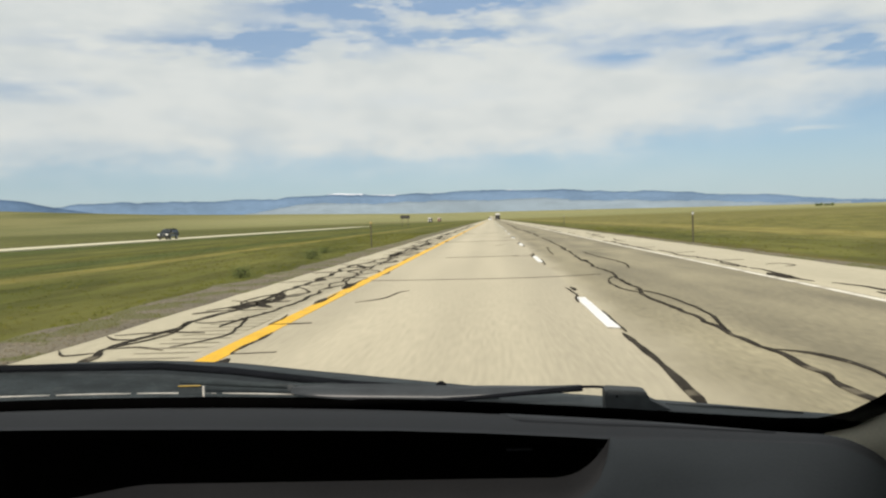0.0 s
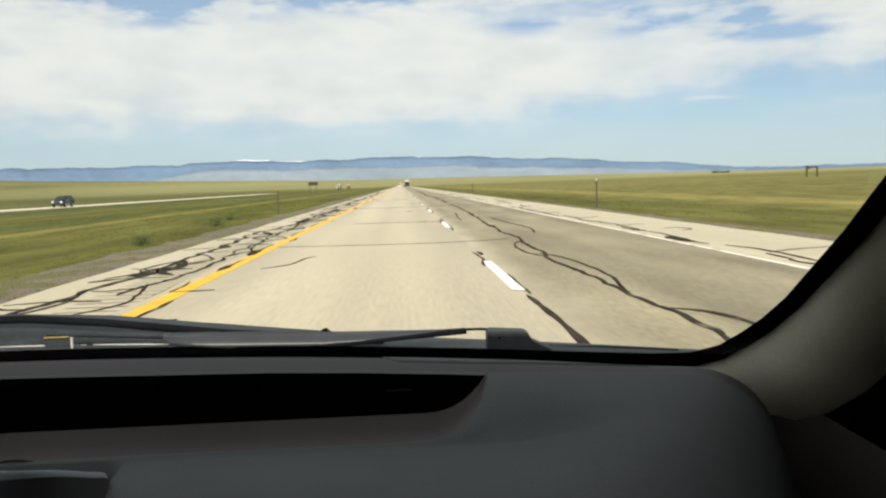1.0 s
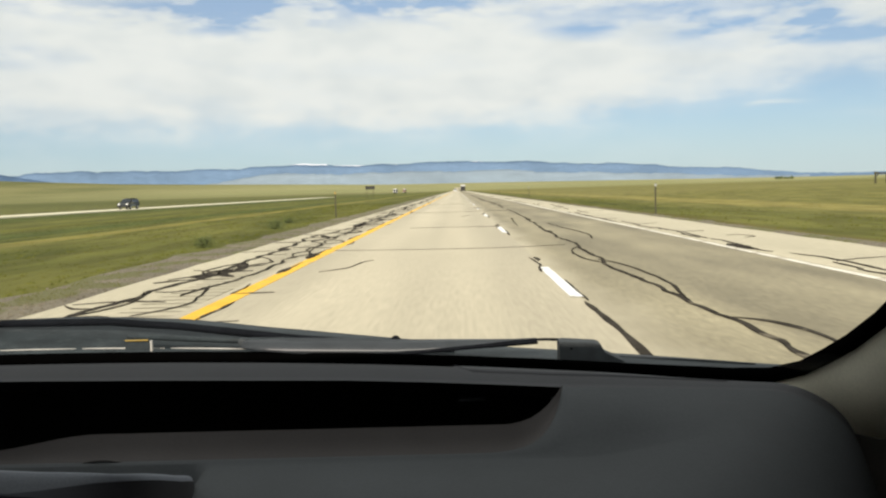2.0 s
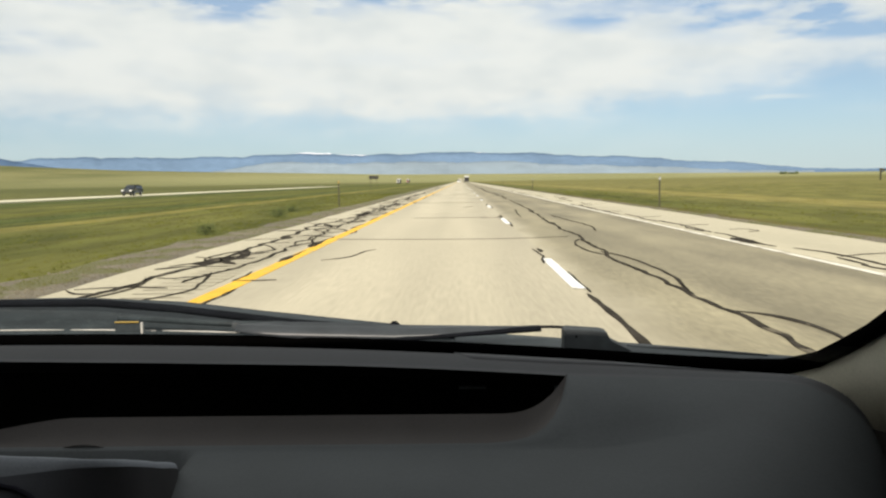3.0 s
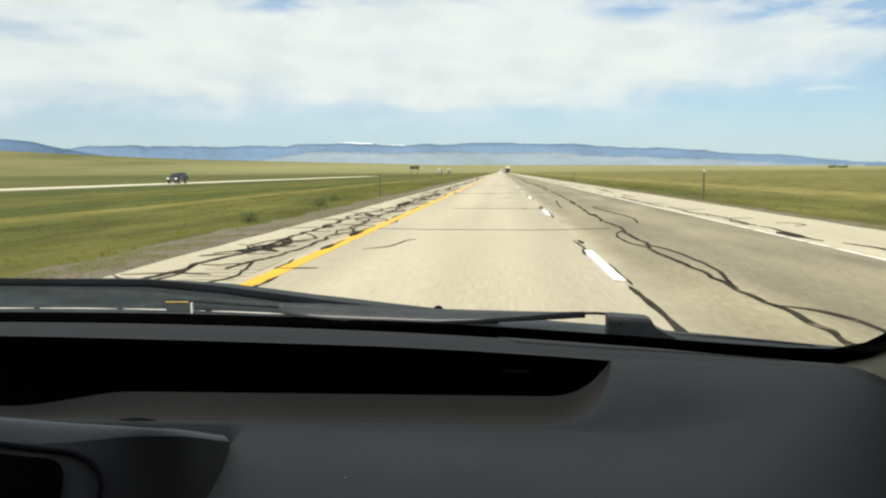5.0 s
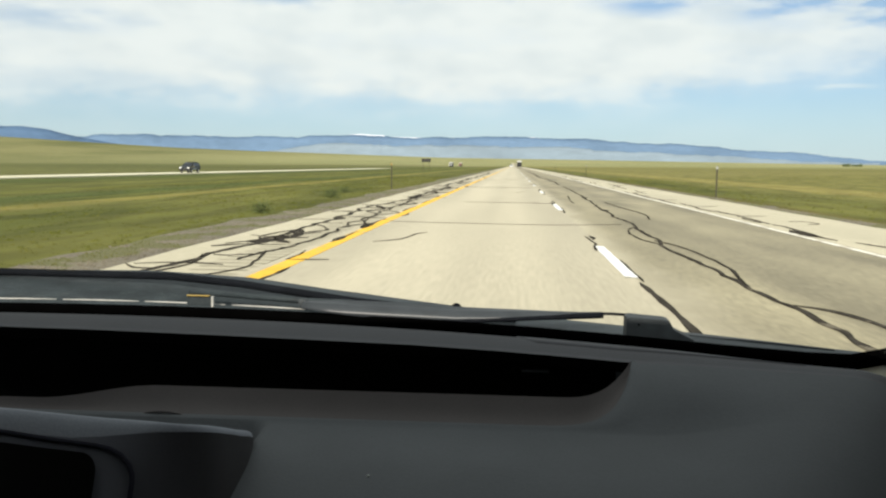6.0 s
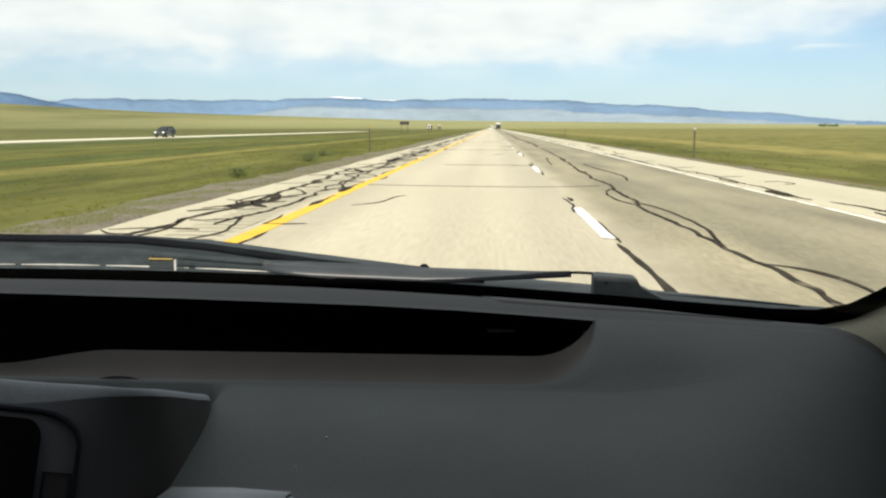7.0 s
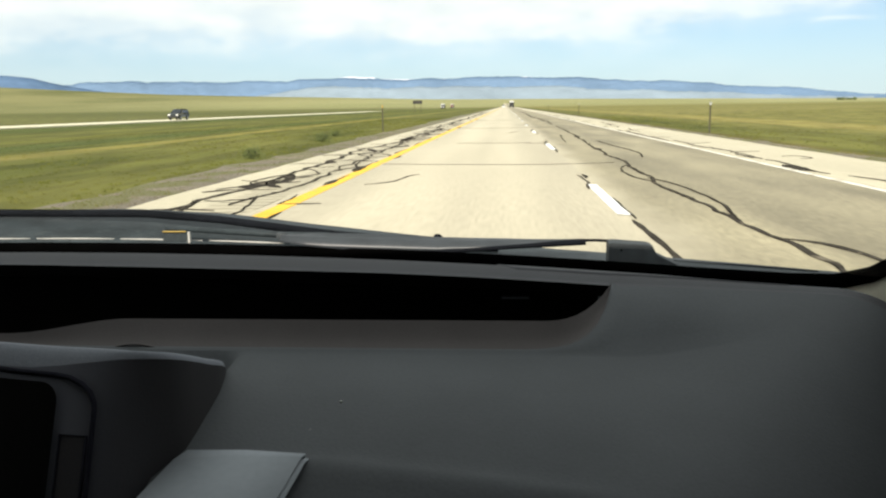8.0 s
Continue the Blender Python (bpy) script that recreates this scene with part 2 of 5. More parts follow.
# near black all over, far darker than the dashboard round it
M["recess"] = material("near_black_tray_inside", (0.006, 0.006, 0.006), 0.95, scale=20, spread=0.1, fine=300, bump=0, spec=0.1)
# console plastic in a lit tone: the rim's brightness is put into its colour
M["hood"] = material("blue_grey_lit_console_plastic", (0.136, 0.147, 0.168), 0.7, scale=12, spread=0.15, fine=700, fine_spread=0.1, bump=0.2, bump_dist=0.001, spec=0.25)
# same console in a shaded tone; the pod fades from it towards the face
M["flank"] = material("brown_grey_shaded_console_plastic", (0.0170, 0.0160, 0.0175), 0.85, scale=12, spread=0.15, fine=700, fine_spread=0.1, bump=0.2, bump_dist=0.001, spec=0.25)
M["pod"] = wear_or_shade_across(M["flank"].copy(), -0.262, -0.186, (0.078, 0.081, 0.096), 0.02)
M["groove_dark"] = material("dark_blue_groove", (0.008, 0.008, 0.013), 0.8, scale=20, spread=0.1, fine=200, bump=0, spec=0.1)
M["screen"] = material("black_glass_screen", (0.0015, 0.0015, 0.0015), 0.4, scale=20, spread=0.1, fine=100, bump=0, spec=0.05)
M["seal"] = material("black_rubber_seal", (0.001, 0.001, 0.001), 0.95, scale=30, spread=0.2, fine=300, bump=0, spec=0.0)
M["lip"] = material("dark_brown_tray_lip", (0.060, 0.054, 0.053), 0.8, scale=9, spread=0.12, fine=900, fine_spread=0.1, bump=0.2, bump_dist=0.001, spec=0.2)
M["cowl"] = material("dark_blue_grey_cowl_plastic", (0.023, 0.030, 0.033), 0.60, scale=30, spread=0.30, fine=200, fine_spread=0.3, bump=0.4, bump_dist=0.001, spec=0.25, worn=((0.034, 0.041, 0.043), 60.0, 0.60))
M["wiper"] = material("satin_black_wiper_metal", (0.006, 0.007, 0.009), 0.85, scale=25, spread=0.3, fine=200, bump=0, spec=0.05)
M["arm"] = material("satin_grey_wiper_arm", (0.026, 0.030, 0.034), 0.45, metal=0.0, scale=25, spread=0.2, fine=200, bump=0)
M["block"] = material("dull_grey_wiper_plastic", (0.026, 0.031, 0.034), 0.7, scale=60, spread=0.3, fine=300, bump=0.2, bump_dist=0.001)
M["strip"] = material("reflection_pale_cowl_strip", (0.38, 0.37, 0.34), 0.5, scale=12, spread=0.25, fine=100, bump=0)
M["pillar"] = material("beige_grey_pillar_trim", (0.60, 0.565, 0.455), 0.9, scale=10, spread=0.08, fine=500, fine_spread=0.1, bump=0.15, bump_dist=0.001)
M["headliner"] = material("beige_headliner_cloth", (0.34, 0.32, 0.28), 0.95, scale=12, spread=0.06, fine=400, bump=0.1, bump_dist=0.001)
M["door"] = material("dark_door_plastic", (0.042, 0.036, 0.032), 0.7, scale=9, spread=0.15, fine=600, bump=0.2, bump_dist=0.001)
M["card"] = material("grey_white_card", (0.205, 0.225, 0.245), 0.8, scale=20, spread=0.02, fine=200, fine_spread=0.05, bump=0)
M["post"] = material("green_brown_steel_post", (0.042, 0.038, 0.016), 0.7, scale=6, spread=0.25, fine=60, bump=0.1)
M["reflector"] = material("white_reflector", (0.30, 0.31, 0.28), 0.5, scale=20, spread=0.05, fine=100, bump=0)
M["amber"] = material("amber_reflector", (0.30, 0.20, 0.03), 0.5, scale=20, spread=0.1, fine=100, bump=0)
M["sign_back"] = material("dark_sign_panel", (0.022, 0.021, 0.016), 0.7, scale=2, spread=0.2, fine=20, bump=0)
M["car_paint"] = material("dark_green_grey_car_paint", (0.018, 0.024, 0.024), 0.3, scale=2, spread=0.1, fine=40, bump=0)
M["car_glass"] = material("dark_car_window", (0.02, 0.025, 0.03), 0.08, scale=2, spread=0.1, fine=40, bump=0)
M["tyre"] = material("black_tyre_rubber", (0.015, 0.015, 0.015), 0.9, scale=10, spread=0.2, fine=80, bump=0)
M["rim"] = material("grey_wheel_rim", (0.35, 0.35, 0.36), 0.35, metal=0.8, scale=10, spread=0.1, fine=80, bump=0)
M["truck_white"] = material("white_truck_paint", (0.44, 0.44, 0.42), 0.5, scale=1, spread=0.04, fine=10, bump=0)
M["truck_red"] = material("faded_red_brown_truck_paint", (0.42, 0.24, 0.17), 0.5, scale=1, spread=0.08, fine=10, bump=0)
M["truck_dark"] = material("dark_truck_chassis", (0.02, 0.02, 0.02), 0.8, scale=1, spread=0.2, fine=10, bump=0)
M["lamp"] = material("pale_headlamp_lens", (0.8, 0.8, 0.78), 0.15, scale=5, spread=0.03, fine=50, bump=0)


def ground_material():
    """Prairie grass in bands along the road: green, with straw-coloured tracks and dry patches, paled far off as by
    haze.
    """
    mat = bpy.data.materials.new("prairie_grass")
    mat.use_nodes = True
    nt = mat.node_tree
    N, L = nt.nodes, nt.links
    bsdf = N["Principled BSDF"]
    bsdf.inputs["Roughness"].default_value, bsdf.inputs["Specular IOR Level"].default_value = 1.0, 0.1
    geo = N.new("ShaderNodeNewGeometry")

    def tex(scale, stretch, detail=6):
        mp = N.new("ShaderNodeMapping")
        mp.inputs["Scale"].default_value = stretch
        L.new(geo.outputs["Position"], mp.inputs[0])
        n = N.new("ShaderNodeTexNoise")
        n.inputs["Scale"].default_value, n.inputs["Detail"].default_value = scale, detail
        L.new(mp.outputs[0], n.inputs["Vector"])
        return n.outputs[0]

    def mixed(fac, a, b):
        n = N.new("ShaderNodeMixRGB")
        L.new(fac, n.inputs[0])
        for i, v in ((1, a), (2, b)):
            if isinstance(v, tuple):
                n.inputs[i].default_value = (*v, 1)
            else:
                L.new(v, n.inputs[i])
        return n.outputs[0]

    def rng(v, lo, hi, to0=0.0, to1=1.0):
        n = N.new("ShaderNodeMapRange")
        n.interpolation_type = "SMOOTHSTEP"
        L.new(v, n.inputs[0])
        for i, q in ((1, lo), (2, hi), (3, to0), (4, to1)):
            n.inputs[i].default_value = q
        return n.outputs[0]

    sep = N.new("ShaderNodeSeparateXYZ")
    L.new(geo.outputs["Position"], sep.inputs[0])
    wob = N.new("ShaderNodeMath")
    wob.operation = "MULTIPLY_ADD"
    L.new(tex(0.05, (1, 0.6, 1)), wob.inputs[0])
    wob.inputs[1].default_value = 1.2
    L.new(sep.outputs[0], wob.inputs[2])
    green = mixed(rng(tex(0.25, (1, 0.25, 1)), 0.35, 0.65), (0.075, 0.082, 0.017), (0.126, 0.124, 0.031))
    dry = mixed(rng(tex(0.006, (0.5, 1.2, 1), 5), 0.30, 0.70), (0.128, 0.125, 0.033), (0.200, 0.178, 0.060))
    # straw-coloured track in the median
    def band(centre, width):
        a = N.new("ShaderNodeMath")
        a.operation = "SUBTRACT"
        L.new(wob.outputs[0], a.inputs[0])
        a.inputs[1].default_value = centre
        b = N.new("ShaderNodeMath")
        b.operation = "ABSOLUTE"
        L.new(a.outputs[0], b.inputs[0])
        return rng(b.outputs[0], width * 0.3, width, 1.0, 0.0)
    col = mixed(rng(wob.outputs[0], 9.5, 14.0), green, dry)
    over = mixed(rng(tex(0.010, (1.0, 0.6, 1), 5), 0.30, 0.70), (0.090, 0.096, 0.029), (0.126, 0.126, 0.040))
    col = mixed(rng(wob.outputs[0], -66.0, -58.0, 1.0, 0.0), col, over)
    col = mixed(band(-44.0, 7.0), col, (0.070, 0.085, 0.020))
    col = mixed(band(-17.5, 3.0), col, (0.072, 0.088, 0.021))
    col = mixed(band(-12.3, 1.5), col, (0.185, 0.165, 0.045))
    col = mixed(band(-25.0, 1.8), col, (0.118, 0.118, 0.018))
    col = mixed(band(15.5, 2.0), col, (0.225, 0.195, 0.060))
    col = mixed(band(7.6, 1.1), col, (0.120, 0.100, 0.030))
    fine = rng(tex(1.1, (1, 0.22, 1), 9), 0.36, 0.64, 0.80, 1.20)
    # from 350 m on, distance haze is mixed into the grass colour
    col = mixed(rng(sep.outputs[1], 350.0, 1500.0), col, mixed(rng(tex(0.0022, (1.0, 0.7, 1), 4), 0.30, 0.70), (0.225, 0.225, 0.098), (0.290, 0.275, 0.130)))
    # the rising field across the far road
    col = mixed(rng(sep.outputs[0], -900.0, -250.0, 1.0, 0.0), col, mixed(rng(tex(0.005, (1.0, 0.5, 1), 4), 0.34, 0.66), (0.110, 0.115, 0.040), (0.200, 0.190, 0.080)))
    sc = N.new("ShaderNodeVectorMath")
    sc.operation = "SCALE"
    L.new(col, sc.inputs[0])
    L.new(fine, sc.inputs["Scale"])
    L.new(sc.outputs[0], bsdf.inputs["Base Color"])
    return mat


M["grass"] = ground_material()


def glass_material():
    mat = bpy.data.materials.new("windscreen_glass")
    mat.use_nodes = True
    nt = mat.node_tree
    N, L = nt.nodes, nt.links
    N.clear()
    out, mix = N.new("ShaderNodeOutputMaterial"), N.new("ShaderNodeMixShader")
    clear, gloss, fr = N.new("ShaderNodeBsdfTransparent"), N.new("ShaderNodeBsdfGlossy"), N.new("ShaderNodeFresnel")
    clear.inputs[0].default_value = (0.96, 0.98, 0.97, 1)
    gloss.inputs["Roughness"].default_value = 0.02
    fr.inputs["IOR"].default_value = 1.2
    L.new(fr.outputs[0], mix.inputs[0])
    L.new(clear.outputs[0], mix.inputs[1])
    L.new(gloss.outputs[0], mix.inputs[2])
    L.new(mix.outputs[0], out.inputs[0])
    return mat


M["glass"] = glass_material()


# ---- mesh helpers ----
def mesh_of(name, verts, faces, mat, smooth=False):
    me = bpy.data.meshes.new(name)
    me.from_pydata([tuple(v) for v in verts], [], faces)
    me.materials.append(mat)
    if smooth:
        me.polygons.foreach_set("use_smooth", [True] * len(me.polygons))
    me.update()
    return me


def thing(name, label, category, group="", kind="", at=(0, 0, 0)):
    ob = new(name)
    ob.location = at
    return tagged(ob, label, category, group, kind)


def part(name, me, parent, label=""):
    """Links a mesh, or a bmesh with its material, under a thing or a part."""
    ob = new(name, me)
    ob.parent = parent
    return tagged(ob, label)


def from_bm(name, bm, mat, smooth=False):
    me = bpy.data.meshes.new(name)
    bm.to_mesh(me)
    bm.free()
    me.materials.append(mat)
    if smooth:
        me.polygons.foreach_set("use_smooth", [True] * len(me.polygons))
    return me


def loft(name, rows, mat, smooth=True, closed=False):
    """A sheet through rows of points; closed: each row is a ring."""
    n = len(rows[0])
    verts = [p for r in rows for p in r]
    faces = []
    for i in range(len(rows) - 1):
        for j in range(n if closed else n - 1):
            k = (j + 1) % n
            faces.append((i * n + j, i * n + k, (i + 1) * n + k, (i + 1) * n + j))
    if closed:
        faces += [tuple(range(n))[::-1], tuple((len(rows) - 1) * n + j for j in range(n))]
    return mesh_of(name, verts, faces, mat, smooth)


def box_bm(bm, size, at, bevel=0.0, turn=None):
    m = Matrix.Translation(at) @ (turn or Matrix.Identity(4)) @ Matrix.Diagonal((*size, 1))
    made = bmesh.ops.create_cube(bm, size=1.0, matrix=m)
    if bevel:
        edges = {e for v in made["verts"] for e in v.link_edges}
        bmesh.ops.bevel(bm, geom=list(edges), offset=bevel, segments=2, profile=0.6, affect="EDGES")
    return bm


def box(name, size, at, mat, bevel=0.0, turn=None):
    return from_bm(name, box_bm(bmesh.new(), size, at, bevel, turn), mat)


def tube(name, pts, radius, mat, sides=8, flat=1.0):
    """A round or flattened rod along points; radius may be one for each point."""
    pts = [Vector(p) for p in pts]
    rows = []
    for i, p in enumerate(pts):
        d = (pts[min(i + 1, len(pts) - 1)] - pts[max(i - 1, 0)]).normalized()
        side = d.cross(Vector((0, 0, 1)))
        side = side.normalized() if side.length > 1e-4 else Vector((1, 0, 0))
        up = side.cross(d)
        r = radius[i] if isinstance(radius, (list, tuple)) else radius
        rows.append([p + side * r * math.cos(a) + up * r * flat * math.sin(a) for a in [2 * math.pi * k / sides for k in range(sides)]])
    return loft(name, rows, mat, True, True)


def lerp(table, v):
    """Smooth value of a table of (v, value) pairs."""
    if v <= table[0][0]:
        return table[0][1]
    for (a, p), (b, q) in zip(table, table[1:]):
        if v <= b:
            s = (v - a) / (b - a)
            return p + (q - p) * s
    return table[-1][1]


def smooth01(a, b, v):
    s = min(1.0, max(0.0, (v - a) / (b - a)))
    return s * s * (3 - 2 * s)


# ---- the ground and the distance ----
def land(x, y):
    """Height of the prairie: flat by the road, rising far off, more to the left."""
    r = math.hypot(x, y)
    az = math.degrees(math.atan2(x, y))
    rise = lerp([(-60, 84), (-33, 78), (-30, 68), (-26, 57), (-23, 50), (-16, 40), (-11, 34), (-5, 25), (4, 21), (12, 16), (23, 9), (34, 8), (60, 10)], az)
    far = smooth01(900, 2900, r) * rise
    dip = -0.58 * smooth01(7, 34, -x) if x < 0 else 0.0
    bank = 0.5 * smooth01(11, 40, x) * smooth01(300, 60, r) + 0.8 * smooth01(58, 110, -x)
    rough = 0.06 * noise.noise(Vector((x * 0.15, y * 0.08, 0))) * smooth01(5.5, 9, abs(x))
    return -0.05 + far + (dip + bank) * smooth01(2600, 1500, r) + rough * smooth01(300, 100, r)


def build_ground():
    xs = [-5000, -4000, -3200, -2600, -2100, -1700, -1300, -1000, -750, -550, -400, -300, -220, -160, -120, -90, -70, -62, -57, -52, -46, -43, -40]
    xs += [-39 + 1.0 * i for i in range(0, 34)] + [-5.1, -4.2, -2, 0, 2, 4, 6, 7.3]
    xs += [8 + 1.5 * i for i in range(0, 22)] + [45, 55, 70, 90, 120, 160, 220, 300, 400, 550, 750, 1000, 1300, 1700, 2100, 2600, 3200, 4000, 5000]
    ys = [-900, -400, -150, -60, -20, 0] + [3 + 3 * i for i in range(34)]
    v = 110.0
    while v < 4700:
        ys.append(v)
        v *= 1.07
    verts = [(x, y, land(x, y)) for y in ys for x in xs]
    n = len(xs)
    faces = [(j * n + i, j * n + i + 1, (j + 1) * n + i + 1, (j + 1) * n + i) for j in range(len(ys) - 1) for i in range(n - 1)]
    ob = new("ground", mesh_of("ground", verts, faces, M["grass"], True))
    tagged(ob, "wide green and straw-coloured prairie grassland beside the highway", "ground", kind="structure")


build_ground()


def ridge(name, label, profile, depth, mat, thick=500, seed=0.0, jag=0.0012, step=0.003, spurs=0.14):
    """A far mountain ridge; its crest follows a profile of (bearing, slope from the eye), both in radians, at the given distance."""
    az, bearings = profile[0][0], []
    while az <= profile[-1][0]:
        bearings.append(az)
        az += step
    rows, steps = [], 10
    for k in range(steps + 1):
        f = min(1.0, k / (steps - 1))
        row = []
        for az in bearings:
            h = depth * (lerp(profile, az) + jag * (noise.noise(Vector((az * 45 + seed, 1.3, 0))) + 0.6 * noise.noise(Vector((az * 130 + seed, 4.1, 0))) + 0.4 * noise.noise(Vector((az * 330 + seed, 6.3, 0)))))
            rel = noise.noise(Vector((az * 26 + seed, f * 1.5, 7.7))) + 0.5 * noise.noise(Vector((az * 70 + seed, f * 3.0, 2.2)))
            d = depth - thick * (1 - f) + 110 * rel * (1 - f)
            z = h * max(0.0, f ** 1.25 + spurs * rel * f * (1 - f) * 4)
            if k == steps:
                d, z = depth + 120, 0.0
            row.append((d * math.sin(az), d * math.cos(az), z))
        rows.append(row)
    ob = new(name, loft(name, rows, mat))
    return tagged(ob, label, "mountain", kind="structure")


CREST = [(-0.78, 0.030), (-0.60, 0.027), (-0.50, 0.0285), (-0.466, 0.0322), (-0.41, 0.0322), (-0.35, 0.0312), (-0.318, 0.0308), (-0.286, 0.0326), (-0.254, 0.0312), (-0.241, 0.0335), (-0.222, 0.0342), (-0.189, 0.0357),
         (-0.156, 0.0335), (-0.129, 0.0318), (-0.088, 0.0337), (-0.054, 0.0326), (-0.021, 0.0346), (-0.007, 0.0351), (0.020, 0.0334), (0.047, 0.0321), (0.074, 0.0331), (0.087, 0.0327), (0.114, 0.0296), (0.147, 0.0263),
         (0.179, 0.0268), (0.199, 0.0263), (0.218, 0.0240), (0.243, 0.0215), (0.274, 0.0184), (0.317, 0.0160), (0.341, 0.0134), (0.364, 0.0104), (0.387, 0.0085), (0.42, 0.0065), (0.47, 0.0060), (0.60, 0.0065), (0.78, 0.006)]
ridge("backdrop", "long mountain range along the horizon, painted haze blue", CREST, 4300, M["mountain"], seed=2.0, jag=0.0014, spurs=0.11)
ridge("backdrop", "nearer hill at the end of the range, painted dark haze blue",
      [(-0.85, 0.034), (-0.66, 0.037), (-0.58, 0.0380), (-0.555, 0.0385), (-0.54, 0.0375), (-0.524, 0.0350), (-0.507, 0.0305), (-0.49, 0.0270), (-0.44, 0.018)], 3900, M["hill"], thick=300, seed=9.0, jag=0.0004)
ridge("backdrop", "lower foothills in front of the main range, painted pale as haze",
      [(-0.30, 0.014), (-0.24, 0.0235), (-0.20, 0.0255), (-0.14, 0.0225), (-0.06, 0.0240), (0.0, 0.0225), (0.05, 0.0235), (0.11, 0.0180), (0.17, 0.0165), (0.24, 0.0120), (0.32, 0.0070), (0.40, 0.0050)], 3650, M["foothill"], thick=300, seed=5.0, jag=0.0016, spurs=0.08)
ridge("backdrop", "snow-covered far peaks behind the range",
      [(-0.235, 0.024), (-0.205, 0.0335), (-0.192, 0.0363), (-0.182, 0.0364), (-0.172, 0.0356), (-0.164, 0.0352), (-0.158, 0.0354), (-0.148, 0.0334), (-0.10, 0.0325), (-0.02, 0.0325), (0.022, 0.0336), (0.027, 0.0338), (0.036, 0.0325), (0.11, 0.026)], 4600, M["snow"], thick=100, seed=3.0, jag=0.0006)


# ---- the highway ----
YEL, LANE, EDGE, OUT_L, OUT_R = -2.43, 1.16, 4.52, -4.22, 6.62   # line places across the road
FAR = 1500.0


def strip(name, x0, x1, y0, y1, z, mat, parent, label="", wob=0.0, thick=0.05):
    """A long flat strip along the road, with edges and depth; wob: an uneven outer edge."""
    ys, y = [], y0
    while y < y1:
        ys.append(y)
        y += max(0.6 if wob else 3.0, abs(y) * 0.06)
    ys.append(y1)
    rows = []
    for y in ys:
        w = wob * noise.noise(Vector((x0, y * 0.6, x1)))
        a, b = x0 - (w if abs(x0) > abs(x1) else 0), x1 + (w if abs(x1) > abs(x0) else 0)
        zz = z + (land(0, y) + 0.05)
        rows.append([(a, y, zz - thick), (a, y, zz), (b, y, zz), (b, y, zz - thick)])
    return part(name, loft(name, rows, mat, False), parent, label)


road = thing("road", "straight two-lane highway carriageway of pale worn asphalt with sealed cracks", "road", kind="structure")
strip("lane_surface", YEL - 0.25, LANE + 0.04, -30, FAR, 0.0, M["lane"], road, "pale cream worn passing lane", wob=0.06, thick=0.2)
strip("lane_surface", LANE - 0.30, EDGE + 0.12, -30, FAR, -0.003, M["lane_grey"], road, "greyer driving lane with coarse chippings", thick=0.2)
strip("shoulder_surface", OUT_L, YEL - 0.25, -30, FAR, -0.004, M["shoulder"], road, "cracked pale inner shoulder", wob=0.10, thick=0.2)
strip("shoulder_surface", EDGE + 0.12, OUT_R, -30, FAR, -0.004, M["shoulder"], road, "pale outer shoulder", wob=0.12, thick=0.2)
strip("edge_line", YEL - 0.10, YEL + 0.10, -30, 900, 0.005, M["yellow"], road, "solid worn yellow edge line", wob=0.03, thick=0.006)
strip("edge_line", EDGE - 0.06, EDGE + 0.06, -30, 900, 0.005, M["white_worn"], road, "solid worn white edge line", wob=0.012, thick=0.006)
verge = thing("verge", "grey-brown gravel verges along both road edges", "verge", kind="structure")
strip("gravel_strip", -5.25, OUT_L + 0.1, -30, 700, -0.012, M["gravel"], verge, wob=0.45, thick=0.15)
strip("gravel_strip", OUT_R - 0.1, 7.15, -30, 700, -0.012, M["gravel"], verge, wob=0.25, thick=0.15)

for i in range(-1, 24):
    y0 = 8.05 + 12.19 * i
    rows = []
    for k in range(9):
        f = k / 8
        w = 0.062 + 0.006 * noise.noise(Vector((i * 3.1, k * 0.9, 0)))
        rows.append([(LANE - w, y0 + 3.15 * f, 0.0), (LANE - w, y0 + 3.15 * f, 0.006), (LANE + w, y0 + 3.15 * f, 0.006), (LANE + w, y0 + 3.15 * f, 0.0)])
    part("lane_dash", loft("lane_dash", rows, M["white"], False), road)


